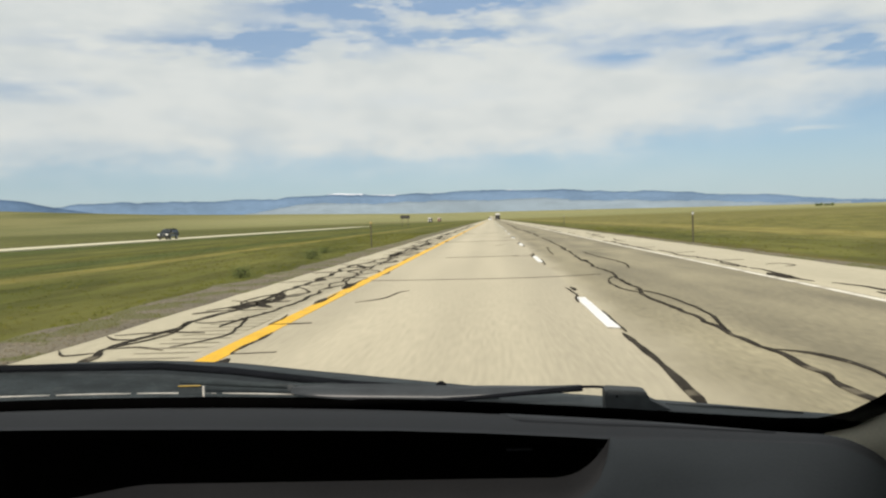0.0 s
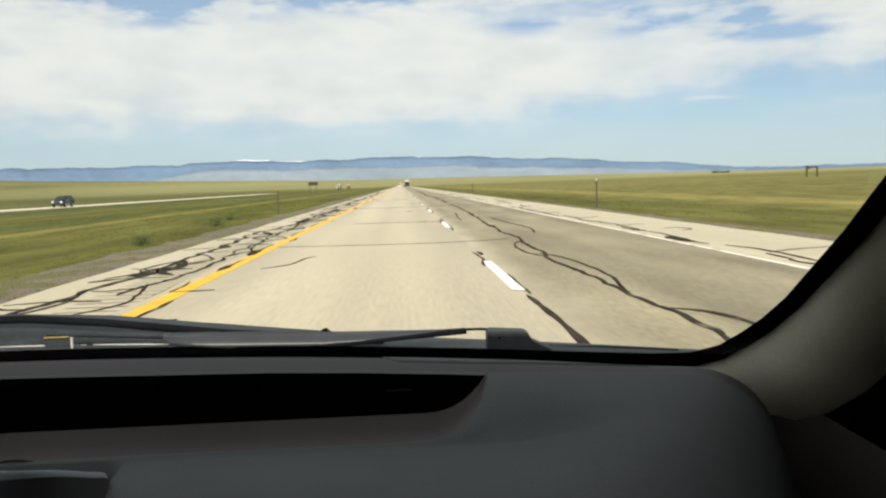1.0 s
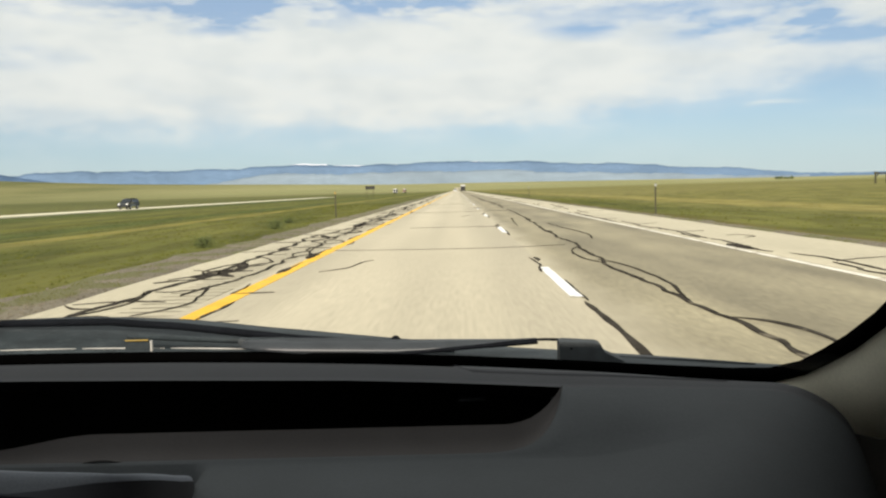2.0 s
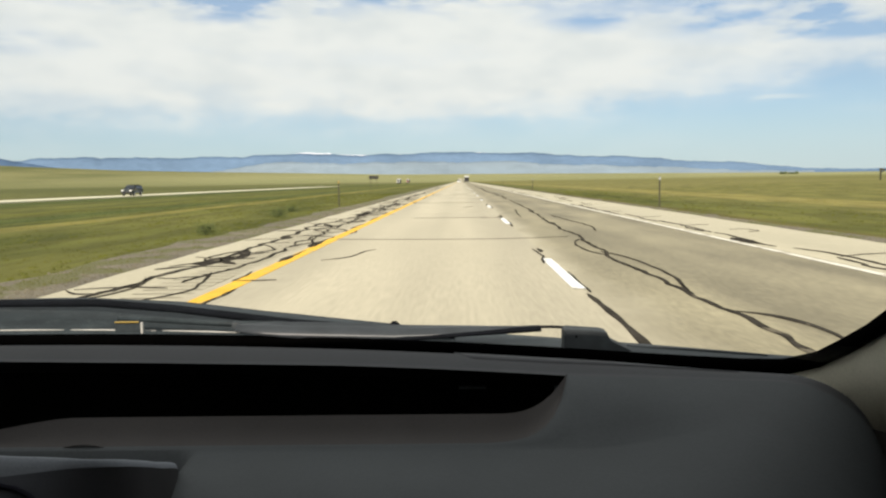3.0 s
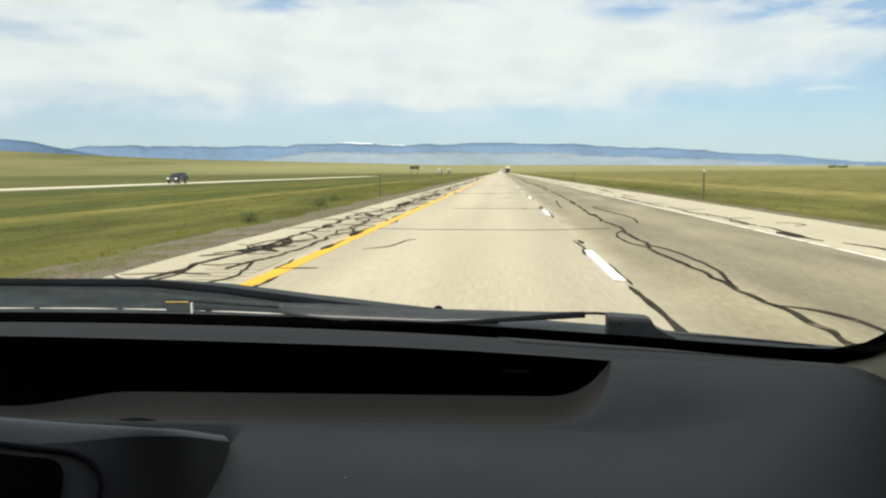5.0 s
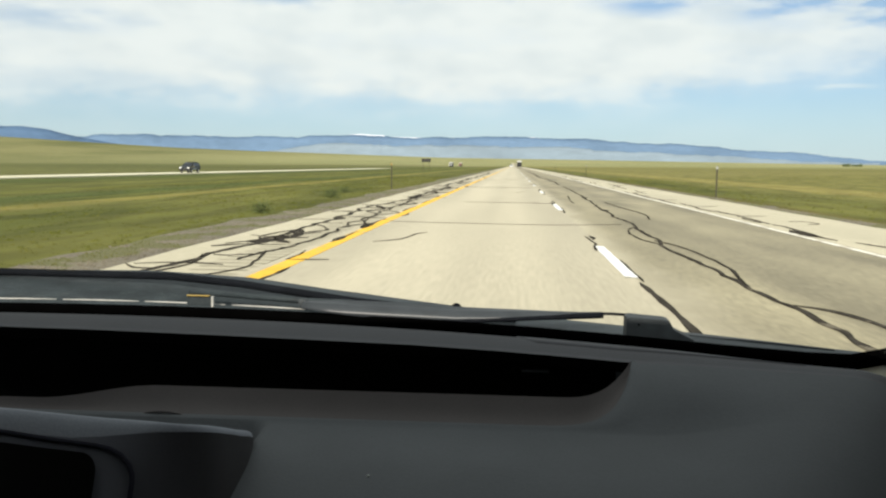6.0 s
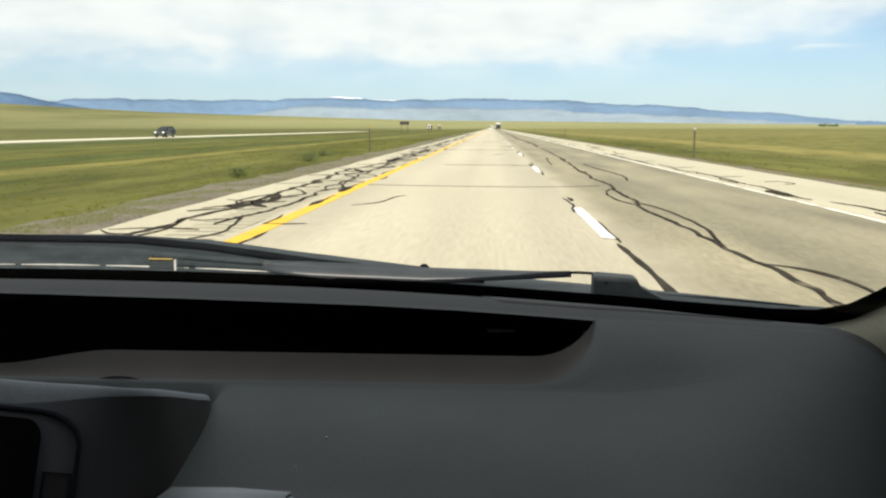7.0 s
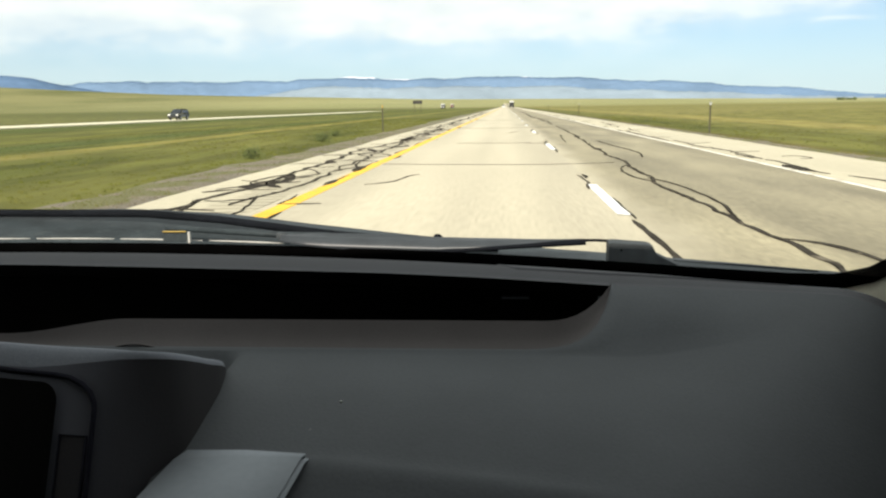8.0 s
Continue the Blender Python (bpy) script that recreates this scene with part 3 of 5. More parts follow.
def seam(pts, width, wander, seed, step=0.13, z=0.008, blob=1.0):
    """A poured crack seal along a smoothly wandering line, of uneven width with ragged edges, slightly proud of the road."""
    pts = [Vector((p[0], p[1], 0)) for p in pts]
    step *= 1 + max(0.0, pts[0].y - 20) * 0.02
    line = []
    for i, (b, c) in enumerate(zip(pts, pts[1:])):
        a, d = pts[max(i - 1, 0)], pts[min(i + 2, len(pts) - 1)]
        n = max(3, int((c - b).length / step))
        for k in range(n):
            t = k / n
            line.append(0.5 * (2 * b + (c - a) * t + (2 * a - 5 * b + 4 * c - d) * t * t + (3 * b - a - 3 * c + d) * t ** 3))
    line.append(pts[-1])
    rows, s, last = [], 0.0, len(line) - 1
    for i, p in enumerate(line):
        d = (line[min(i + 1, last)] - line[max(i - 1, 0)]).normalized()
        side = Vector((d.y, -d.x, 0))
        s += step
        off = wander * (noise.noise(Vector((s * 0.55, seed * 7.3, 0))) + 0.7 * noise.noise(Vector((s * 1.7, seed * 7.3, 5))) + 0.3 * noise.noise(Vector((s * 5.0, seed * 7.3, 8))))
        off *= min(1.0, min(i, last - i) / 4)
        w = width * (0.50 + 0.8 * abs(noise.noise(Vector((s * 1.3, seed * 3.7, 2)))) ** 0.8 + blob * 2.2 * smooth01(0.30, 0.5, noise.noise(Vector((s * 0.6, seed * 5.1, 9)))))
        w *= 0.2 + 0.8 * min(1.0, min(i, last - i) / 3)
        left = w * (1 + 0.35 * noise.noise(Vector((s * 6.0, seed, 11))))
        right = w * (1 + 0.35 * noise.noise(Vector((s * 6.0, seed, 17))))
        c = p + side * off
        zz = z + land(0, c.y) + 0.05
        rows.append([c - side * left + Vector((0, 0, zz - 0.007)), c - side * left * 0.8 + Vector((0, 0, zz)),
                     c + side * right * 0.8 + Vector((0, 0, zz)), c + side * right + Vector((0, 0, zz - 0.007))])
    part("crack_seal", loft("crack_seal", rows, M["tar"], False), road)


rng = random.Random(11)
# tar poured round the ends and along the edges of the lane dashes
for i in range(14):
    y0 = 8.05 + 12.19 * i
    w = 0.020 * (1 + i * 0.25)
    seam([(LANE + 0.070, y0 - rng.uniform(0.1, 0.5)), (LANE + 0.080, y0 + rng.uniform(0.9, 2.0))], w, 0.02, 700 + i)
    seam([(LANE - 0.09, y0 + 2.5), (LANE - 0.05, y0 + 3.2), (LANE + 0.00, y0 + 3.5), (LANE - 0.06, y0 + 3.9 + rng.uniform(0.1, 0.9))], w * 1.3, 0.03, 720 + i)
    if i % 2:
        seam([(LANE - 0.6, y0 + 3.5), (LANE - 0.2, y0 + 3.45), (LANE, y0 + 3.6)], w * 0.9, 0.04, 740 + i)
# the long crack down the driving lane, with a loop and branches
seam([(2.15, 4.2), (2.10, 5.1), (2.14, 6.4), (2.12, 8.3), (2.04, 11.5), (2.22, 15.5), (2.20, 20.5), (2.45, 30), (2.60, 44)], 0.038, 0.085, 1)
seam([(2.55, 47), (2.7, 60), (2.4, 80), (2.7, 110), (2.5, 150)], 0.055, 0.15, 2)
seam([(2.75, 17.0), (2.95, 18.6), (2.85, 21), (2.70, 25)], 0.024, 0.06, 3)
seam([(2.16, 6.6), (2.40, 6.35), (2.52, 5.7), (2.42, 5.0), (2.2, 4.6)], 0.026, 0.03, 4)
seam([(2.11, 7.6), (2.26, 8.5), (2.34, 9.8), (2.26, 11.2), (2.06, 12.2)], 0.026, 0.04, 7)
seam([(2.05, 11.6), (1.90, 12.6), (1.92, 13.8), (2.14, 14.9)], 0.022, 0.04, 8)
seam([(1.75, 24.0), (1.80, 26.0), (1.95, 30.0)], 0.020, 0.05, 6)
# sealed joint between the lanes, broken round the dashes
for k, (a, b) in enumerate(((4.6, 7.7), (12.2, 12.9), (19.0, 20.0), (24.3, 25.4), (31.0, 32.2), (36.3, 38.0), (46, 49), (60, 63), (80, 85))):
    seam([(LANE + 0.02, a), (LANE + 0.05, (a + b) / 2), (LANE + 0.02, b)], 0.046 if k else 0.044, 0.03 if k else 0.012, 10 + k, blob=0.4 if k else 0.15)
# cracks across the lanes
seam([(-1.4, 24.2), (0.2, 24.0), (0.75, 24.3)], 0.030, 0.05, 21)
seam([(YEL + 0.1, 15.6), (-0.6, 15.3), (0.9, 15.2), (2.0, 15.5)], 0.010, 0.05, 22, blob=0.2)
seam([(-2.3, 41), (0, 40.6), (4.4, 41)], 0.030, 0.08, 23)
seam([(-1.95, 11.4), (-1.62, 11.9), (-1.50, 12.8), (-1.36, 13.1)], 0.030, 0.03, 24)
seam([(0.1, 33), (0.5, 34.5)], 0.035, 0.05, 25)
seam([(-2.2, 62), (0.6, 62.4)], 0.05, 0.08, 26)
# the inner shoulder: a winding main seam with many branches, a second one, and islands of ragged tar
for lane_x, amp, wide, s0 in ((-3.48, 0.26, 0.060, 40.0), (-3.05, 0.22, 0.034, 80.0)):
    y, x0 = 4.2, lane_x
    while y < 150:
        n = rng.uniform(2.4, 5.0) * (1 + y * 0.015)
        x1 = lane_x + amp * rng.uniform(-1, 1)
        xm = (x0 + x1) / 2 + amp * rng.uniform(-0.6, 0.6)
        if s0 < 60 or rng.random() < 0.5:
            seam([(x0, y), (xm, y + n * 0.5), (x1, y + n)], wide * (1 + y * 0.006), 0.17, s0 + y)
        for b in range(4 if y < 50 else 2):
            yy = y + n * rng.random()
            xs = x0 + (x1 - x0) * (yy - y) / n
            side = rng.choice((-1, 1))
            if rng.random() < 0.62:     # across the shoulder
                xe = max(-4.15, min(YEL - 0.1, xs + side * rng.uniform(0.4, 1.0)))
                seam([(xs, yy), ((xs + xe) / 2, yy + rng.uniform(-0.15, 0.25)), (xe, yy + rng.uniform(-0.25, 0.35))], 0.027 * (1 + y * 0.008), 0.07, s0 + yy + b)
            else:                       # slantwise, closing a loop
                xe = max(-4.1, min(YEL - 0.12, xs + side * rng.uniform(0.2, 0.5)))
                seam([(xs, yy), (xe, yy + 0.7), (xe * 0.8 + xs * 0.2, yy + 1.3), (xs, yy + rng.uniform(1.8, 2.8))], 0.026 * (1 + y * 0.006), 0.06, s0 + yy + b)
        x0, y = x1, y + n
y = 5.0
while y < 90:
    n = rng.uniform(0.7, 2.2) * (1 + y * 0.02)
    x0 = YEL + rng.choice((-0.13, -0.11, 0.11, 0.13)) + rng.uniform(-0.03, 0.03)
    seam([(x0, y), (x0 + rng.uniform(-0.05, 0.05), y + n * 0.5), (x0 + rng.uniform(-0.08, 0.08), y + n)], 0.032, 0.05, 300 + y)
    if rng.random() < 0.3:
        seam([(x0, y), (x0 + rng.uniform(0.3, 0.6), y + 0.05)], 0.020, 0.03, 350 + y)
    y += n + rng.uniform(0.2, 1.6) * (1 + y * 0.02)
# the outer shoulder and the white line
y = 6.0
while y < 130:
    n = rng.uniform(1.5, 4.0) * (1 + y * 0.02)
    x0 = rng.choice((4.74, 4.80, 4.86, 5.0, 5.3, 5.8))
    seam([(x0, y), (x0 + rng.uniform(-0.15, 0.15), y + n * 0.5), (x0 + rng.uniform(-0.2, 0.2), y + n)], 0.030 * (1 + y * 0.006), 0.10, 500 + y)
    if rng.random() < 0.7:      # short ragged lengths along the white line
        xl = EDGE + rng.uniform(0.12, 0.34)
        seam([(xl, y + 0.3), (xl + rng.uniform(-0.05, 0.05), y + 0.3 + n * rng.uniform(0.2, 0.5))], 0.034 * (1 + y * 0.006), 0.04, 560 + y)
    if rng.random() < 0.6:
        seam([(x0, y + n * 0.5), (x0 + rng.uniform(0.2, 0.5), y + n * 0.5 + 0.2), (x0 + rng.uniform(0.5, 1.2), y + n * 0.5 + rng.uniform(-0.4, 0.6))], 0.017, 0.06, 600 + y)
    if rng.random() < 0.35:
        xa = rng.uniform(5.4, 6.3)
        seam([(xa, y), (xa + 0.3, y + 0.25), (xa + 0.2, y + 0.9), (xa - 0.1, y + 0.8)], 0.018, 0.05, 650 + y)
    y += n * 0.7 + rng.uniform(0.4, 2.0) * (1 + y * 0.02)

# grooves of the rumble strip on the inner shoulder, as flat darker bars
verts, faces = [], []
for i in range(150):
    y0 = 4.5 + i * 0.3
    w = 0.30 + 0.05 * rng.random()
    b = len(verts)
    verts += [(-2.98 - w, y0, 0.0005), (-2.98 + w, y0, 0.0005), (-2.98 + w, y0 + 0.045, 0.0005), (-2.98 - w, y0 + 0.045, 0.0005)]
    faces.append((b, b + 1, b + 2, b + 3))
M["groove"] = material("darker_groove_asphalt", (0.27, 0.238, 0.175), 0.95, scale=2, spread=0.2, fine=20, fine_spread=0.2, bump=0.3)
tagged(part("rumble_groove", mesh_of("rumble_groove", verts, faces, M["groove"]), road), kind="stuff")

# the opposite carriageway across the median
far_road = thing("road", "opposite carriageway of sunlit pale concrete across the grass median", "road", kind="structure")
strip("lane_surface", -58.5, -50.5, -100, 345, -0.50, M["far_road"], far_road, wob=0.4, thick=0.5)

# ---- grass and bushes ----
def build_grass():
    r = random.Random(5)
    verts, faces = [], []

    def tuft(x, y, h, n):
        """A low uneven clump: n small cones leaning apart."""
        z = land(x, y) - 0.015
        for _ in range(n):
            ox, oy = x + r.uniform(-h, h), y + r.uniform(-h, h)
            w, hh = h * r.uniform(0.7, 1.3), h * r.uniform(0.5, 1.1)
            a0 = r.uniform(0, math.tau)
            b = len(verts)
            verts.extend((ox + w * math.cos(a0 + k * 2.094), oy + w * math.sin(a0 + k * 2.094), z) for k in range(3))
            verts.append((ox + r.uniform(-w, w) * 0.5, oy + r.uniform(-w, w) * 0.5, z + hh))
            faces.extend(((b, b + 1, b + 3), (b + 1, b + 2, b + 3), (b + 2, b, b + 3)))

    for _ in range(15000):
        y = 5 + 75 * r.random() ** 1.4
        if r.random() < 0.62:
            x = -4.75 - 20 * r.random() ** 1.7
        else:
            x = 6.95 + 22 * r.random() ** 1.6
        near = abs(x) < (5.6 if x < 0 else 8.2)
        h = r.uniform(0.015, 0.035) if near else r.uniform(0.02, 0.045)
        tuft(x, y, h * (1 + y * 0.006), 3)
    ob = new("grass", mesh_of("grass", verts, faces, M["grass"], True))
    tagged(ob, "short green prairie grass tufts along the verges", "grass", kind="stuff")
    verts, faces = [], []
    for _ in range(4200):
        y = 7 + 70 * r.random() ** 1.3
        x = (-5.0 - 6.5 * r.random() ** 1.5) if r.random() < 0.7 else (7.0 + 5 * r.random())
        if noise.noise(Vector((x * 0.5, y * 0.16, 3.0))) > -0.05:
            tuft(x, y, r.uniform(0.02, 0.055) * (1 + y * 0.006), 3)
    ob = new("dry_grass", mesh_of("dry_grass", verts, faces, M["blades"], True))
    tagged(ob, "taller straw-green weeds scattered beside the gravel", "grass", kind="stuff")


build_grass()


def bush(at, size, seed):
    r = random.Random(seed)
    ob = thing("bush", "low dark green sagebrush at the edge of the gravel verge", "bush", group="roadside bushes", at=(at[0], at[1], land(*at)))
    for k in range(5):
        a = r.uniform(0, math.tau)
        top = Vector((math.cos(a) * size * 0.35, math.sin(a) * size * 0.35, size * r.uniform(0.4, 0.6)))
        part("stem", tube("stem", [(0, 0, -0.02), top * 0.5 + Vector((0.01, 0, 0)), top], [0.012, 0.009, 0.004], M["post"], 5), ob)
    verts, faces = [], []
    for _ in range(900):
        p = Vector((r.gauss(0, 0.33), r.gauss(0, 0.33), abs(r.gauss(0.33, 0.2)))) * size
        s = size * r.uniform(0.03, 0.07)
        u = Vector((r.uniform(-1, 1), r.uniform(-1, 1), r.uniform(-0.3, 1))).normalized()
        v = u.orthogonal().normalized()
        b = len(verts)
        verts += [p - v * s * 0.5, p + v * s * 0.5, p + u * s * 2]
        faces.append((b, b + 1, b + 2))
    part("foliage", mesh_of("foliage", verts, faces, M["bush"]), ob)


bush((-5.75, 18.5), 0.36, 1)
bush((-6.1, 27.5), 0.42, 2)
bush((-6.8, 33.0), 0.34, 3)


def build_pebbles():
    """Loose stones on the gravel strips."""
    r = random.Random(8)
    verts, faces = [], []
    for _ in range(5200):
        y = 5 + 45 * r.random() ** 1.6
        x = r.uniform(-5.2, -4.25) if r.random() < 0.65 else r.uniform(6.6, 7.2)
        s = r.uniform(0.008, 0.028)
        b = len(verts)
        verts += [(x + s * r.uniform(0.6, 1), y, -0.008), (x, y + s * r.uniform(0.6, 1.2), -0.008), (x - s * r.uniform(0.6, 1), y, -0.008), (x, y - s * r.uniform(0.6, 1.2), -0.008), (x + s * r.uniform(-0.3, 0.3), y, -0.008 + s * r.uniform(0.5, 1))]
        faces += [(b, b + 1, b + 4), (b + 1, b + 2, b + 4), (b + 2, b + 3, b + 4), (b + 3, b, b + 4)]
    tagged(new("pebbles", mesh_of("pebbles", verts, faces, M["gravel"])), "small grey-brown stones scattered on the gravel verges", "pebbles", kind="stuff")


build_pebbles()


def build_far_trees():
    """A dark clump of trees by a far farmstead on the plain."""
    r = random.Random(21)
    verts, faces = [], []
    for k in range(11):
        cx, cy = 590 + r.uniform(-16, 16), 1500 + r.uniform(-10, 10)
        z, h = land(cx, cy), r.uniform(2.5, 5.0)
        for _ in range(160):
            p = Vector((cx + r.gauss(0, h * 0.3), cy + r.gauss(0, h * 0.3), z + abs(r.gauss(h * 0.55, h * 0.25))))
            u = Vector((r.uniform(-1, 1), r.uniform(-1, 1), r.uniform(-0.5, 1))).normalized() * r.uniform(0.4, 0.9)
            v = u.orthogonal() * 0.8
            b = len(verts)
            verts += [p - v, p + v, p + u * 1.6]
            faces.append((b, b + 1, b + 2))
    tagged(new("far_trees", mesh_of("far_trees", verts, faces, M["bush"])), "small dark clump of trees far off on the plain", "trees", kind="stuff")


build_far_trees()


# ---- roadside furniture ----
def delineator(at, h, label, plate="reflector"):
    ob = thing("delineator_post", label, "post", group="roadside delineator posts", at=(at[0], at[1], land(*at)))
    bm = bmesh.new()
    box_bm(bm, (0.05, 0.006, h + 0.3), (0, 0, h / 2 - 0.15))
    box_bm(bm, (0.006, 0.03, h + 0.3), (-0.025, 0.015, h / 2 - 0.15))
    box_bm(bm, (0.006, 0.03, h + 0.3), (0.025, 0.015, h / 2 - 0.15))
    part("channel", from_bm("channel", bm, M["post"]), ob)
    part("reflector", box("reflector", (0.085, 0.012, 0.10), (0, -0.01, h - 0.07), M[plate], 0.006), ob, "small reflector plate")
    part("bolt", box("bolt", (0.018, 0.012, 0.018), (0, -0.02, h - 0.07), M["rim"], 0.003), ob)


RIGHT_POST = "slim green-brown steel delineator post with white reflector on the outer verge"
LEFT_POST = "slim green-brown steel delineator post in the median grass"
delineator((7.4, 31.0), 1.15, RIGHT_POST)
delineator((7.6, 88.0), 1.22, RIGHT_POST)
delineator((7.6, 150.0), 1.22, RIGHT_POST)
delineator((-5.6, 38.0), 1.22, LEFT_POST, "amber")


def guide_sign():
    x, y = -21.5, 205.0
    ob = thing("road_sign", "dark rectangular road sign on two posts in the grass median", "sign", at=(x, y, land(x, y)))
    part("panel", box("panel", (2.3, 0.04, 0.85), (0, 0, 2.55), M["sign_back"], 0.01), ob)
    for sx in (-0.75, 0.75):
        part("post", box("post", (0.09, 0.09, 3.0), (sx, 0.07, 1.4), M["post"]), ob)
        part("bracket", box("bracket", (0.14, 0.05, 0.06), (sx, 0.02, 2.75), M["rim"]), ob)


guide_sign()


def field_gate():
    x, y = 47.6, 94.0
    ob = thing("field_gate", "small dark timber gate frame standing in the dry grass field", "gate", at=(x, y, land(x, y)))
    for sx, h in ((-0.62, 1.35), (0.62, 1.20)):
        part("post", box("post", (0.15, 0.15, h + 0.3), (sx, 0, h / 2 - 0.15), M["post"], 0.01), ob)
    part("beam", box("beam", (1.45, 0.12, 0.16), (0, 0, 1.16), M["sign_back"], 0.01), ob)
    part("brace", box("brace", (0.5, 0.06, 0.10), (-0.40, 0.02, 0.95), M["sign_back"], 0.01, Matrix.Rotation(radians(-35), 4, "Y")), ob)
    part("cap", box("cap", (0.40, 0.16, 0.20), (-0.55, 0, 1.22), M["post"], 0.01), ob)


field_gate()


def wheel(parent, at, radius, width):
    """A wheel on an axle along x."""
    pts = [(at[0] - width / 2, at[1], at[2]), (at[0] + width / 2, at[1], at[2])]
    def ring(r, w, name, mat):
        rows = []
        for fx, fr in ((-1, 0.86), (-0.8, 1.0), (0.8, 1.0), (1, 0.86)):
            rows.append([(at[0] + fx * w / 2, at[1] + r * fr * math.cos(a), at[2] + r * fr * math.sin(a)) for a in [math.tau * k / 20 for k in range(20)]])
        return loft(name, rows, mat, True, True)
    w = part("wheel", ring(radius, width, "tyre", M["tyre"]), parent)
    part("rim", ring(radius * 0.62, width + 0.02, "rim", M["rim"]), w)


def suv(at):
    """A dark estate car on the opposite carriageway, facing the camera's way back."""
    ob = thing("car", "dark green-grey sport utility vehicle on the opposite carriageway", "car", at=at)
    prof = [(-2.3, 0.45), (-2.32, 0.75), (-2.2, 0.95), (-1.1, 1.08), (-0.45, 1.62), (0.2, 1.72), (1.6, 1.72), (2.15, 1.55), (2.3, 1.0), (2.32, 0.5)]
    rows = []
    for sx, ins, zz in ((-0.86, 0.06, 0.96), (-0.92, 0.0, 1.0), (0.92, 0.0, 1.0), (0.86, 0.06, 0.96)):
        ring = []
        for y, z in prof:
            t = smooth01(1.0, 1.72, z) * 0.16
            ring.append((sx - math.copysign(t, sx), y * (1 - ins * 0.3), 0.42 + (z - 0.42) * zz))
        rows.append(ring)
    part("body", loft("body", rows, M["car_paint"], True, True), ob)
    for s in (-1, 1):
        for y0, y1 in ((-0.35, 0.35), (0.45, 1.15), (1.25, 1.95)):
            pts = [(s * 0.925, y0 - (0.35 if y0 < 0 else 0), 1.12), (s * 0.925, y1, 1.12), (s * 0.80, y1, 1.58), (s * 0.80, y0, 1.58)]
            rows = [[pts[0], pts[3]], [pts[1], pts[2]]]
            part("side_window", loft("side_window", rows, M["car_glass"], False), ob)
        part("headlamp", box("headlamp", (0.34, 0.12, 0.2), (s * 0.66, -2.28, 0.82), M["lamp"], 0.03), ob, "pale headlamp catching the light")
        for y in (-1.42, 1.38):
            wheel(ob, (s * 0.82, y, 0.36), 0.36, 0.24)
    pane = [[(-0.72, -1.02, 1.12), (0.72, -1.02, 1.12)], [(-0.64, -0.46, 1.62), (0.64, -0.46, 1.62)]]
    part("windscreen", loft("windscreen", [[Vector(p) + Vector((0, -0.03, 0.02)) for p in r] for r in pane], M["car_glass"], False), ob)
    part("bumper", box("bumper", (1.8, 0.18, 0.3), (0, -2.3, 0.5), M["truck_dark"], 0.05), ob)
    part("roof_rack", box("roof_rack", (1.1, 1.7, 0.05), (0, 0.9, 1.76), M["truck_dark"], 0.01), ob)


suv((-53.5, 134.0, -0.50))


def truck(at, turn, cab_mat, label, trailer=True):
    """A far lorry: cab, trailer, chassis and wheels; it faces -y before turning."""
    ob = thing("truck", label, "truck", at=at)
    ob.rotation_euler = (0, 0, turn)
    part("cab", box("cab", (2.4, 2.2, 2.6), (0, -1.0, 2.0), cab_mat, 0.15), ob)
    part("windscreen", box("windscreen", (2.1, 0.06, 0.9), (0, -2.12, 2.55), M["car_glass"], 0.02), ob)
    part("grille", box("grille", (1.2, 0.08, 1.0), (0, -2.12, 1.3), M["truck_dark"], 0.03), ob)
    part("bumper", box("bumper", (2.4, 0.3, 0.4), (0, -2.15, 0.6), M["truck_dark"], 0.05), ob)
    for s in (-1, 1):
        part("headlamp", box("headlamp", (0.3, 0.08, 0.25), (s * 0.95, -2.13, 0.95), M["lamp"], 0.03), ob)
    if trailer:
        part("trailer", box("trailer", (2.5, 10.5, 1.0), (0, 6.2, 3.25), M["truck_white"], 0.25), ob, "white tank-like trailer top")
        part("trailer_base", box("trailer_base", (2.55, 10.6, 1.75), (0, 6.2, 1.88), M["truck_dark"], 0.05), ob, "dark trailer underside")
        part("rear_bumper", box("rear_bumper", (2.3, 0.12, 0.3), (0, 11.5, 0.75), M["truck_dark"], 0.02), ob)
        part("underride_frame", box("underride_frame", (1.6, 9.5, 0.5), (0, 6.0, 0.95), M["truck_dark"], 0.04), ob)
    for y in ((-1.2, 1.6, 9.0, 10.3) if trailer else (-1.2, 1.4)):
        for s in (-1, 1):
            wheel(ob, (s * 1.02, y, 0.5), 0.5, 0.4)


truck((3.3, 470.0, land(0, 470) + 0.06), math.pi, M["truck_dark"], "white-topped lorry with dark underside far ahead in the driving lane")
truck((-48.0, 640.0, land(0, 640) - 0.45), 0.0, M["truck_white"], "white lorry far off on the opposite carriageway")
truck((-48.5, 760.0, land(0, 760) - 0.45), 0.0, M["truck_red"], "pale reddish lorry far off on the opposite carriageway")


def far_car(at, label):
    ob = thing("car", label, "car", at=at)
    part("body", box("body", (1.8, 4.3, 0.75), (0, 0, 0.68), M["truck_white"], 0.12), ob)
    part("cabin", box("cabin", (1.55, 2.3, 0.6), (0, 0.2, 1.25), M["car_glass"], 0.15), ob)
    for y in (-1.3, 1.3):
        for s in (-1, 1):
            wheel(ob, (s * 0.78, y, 0.32), 0.32, 0.2)


far_car((-1.0, 420.0, land(0, 420) + 0.06), "small white car far ahead in the passing lane")


# ---- the car that carries the camera ----
my_car = thing("car", "dark car with charcoal dashboard, beige pillar trim and raked windscreen", "car")


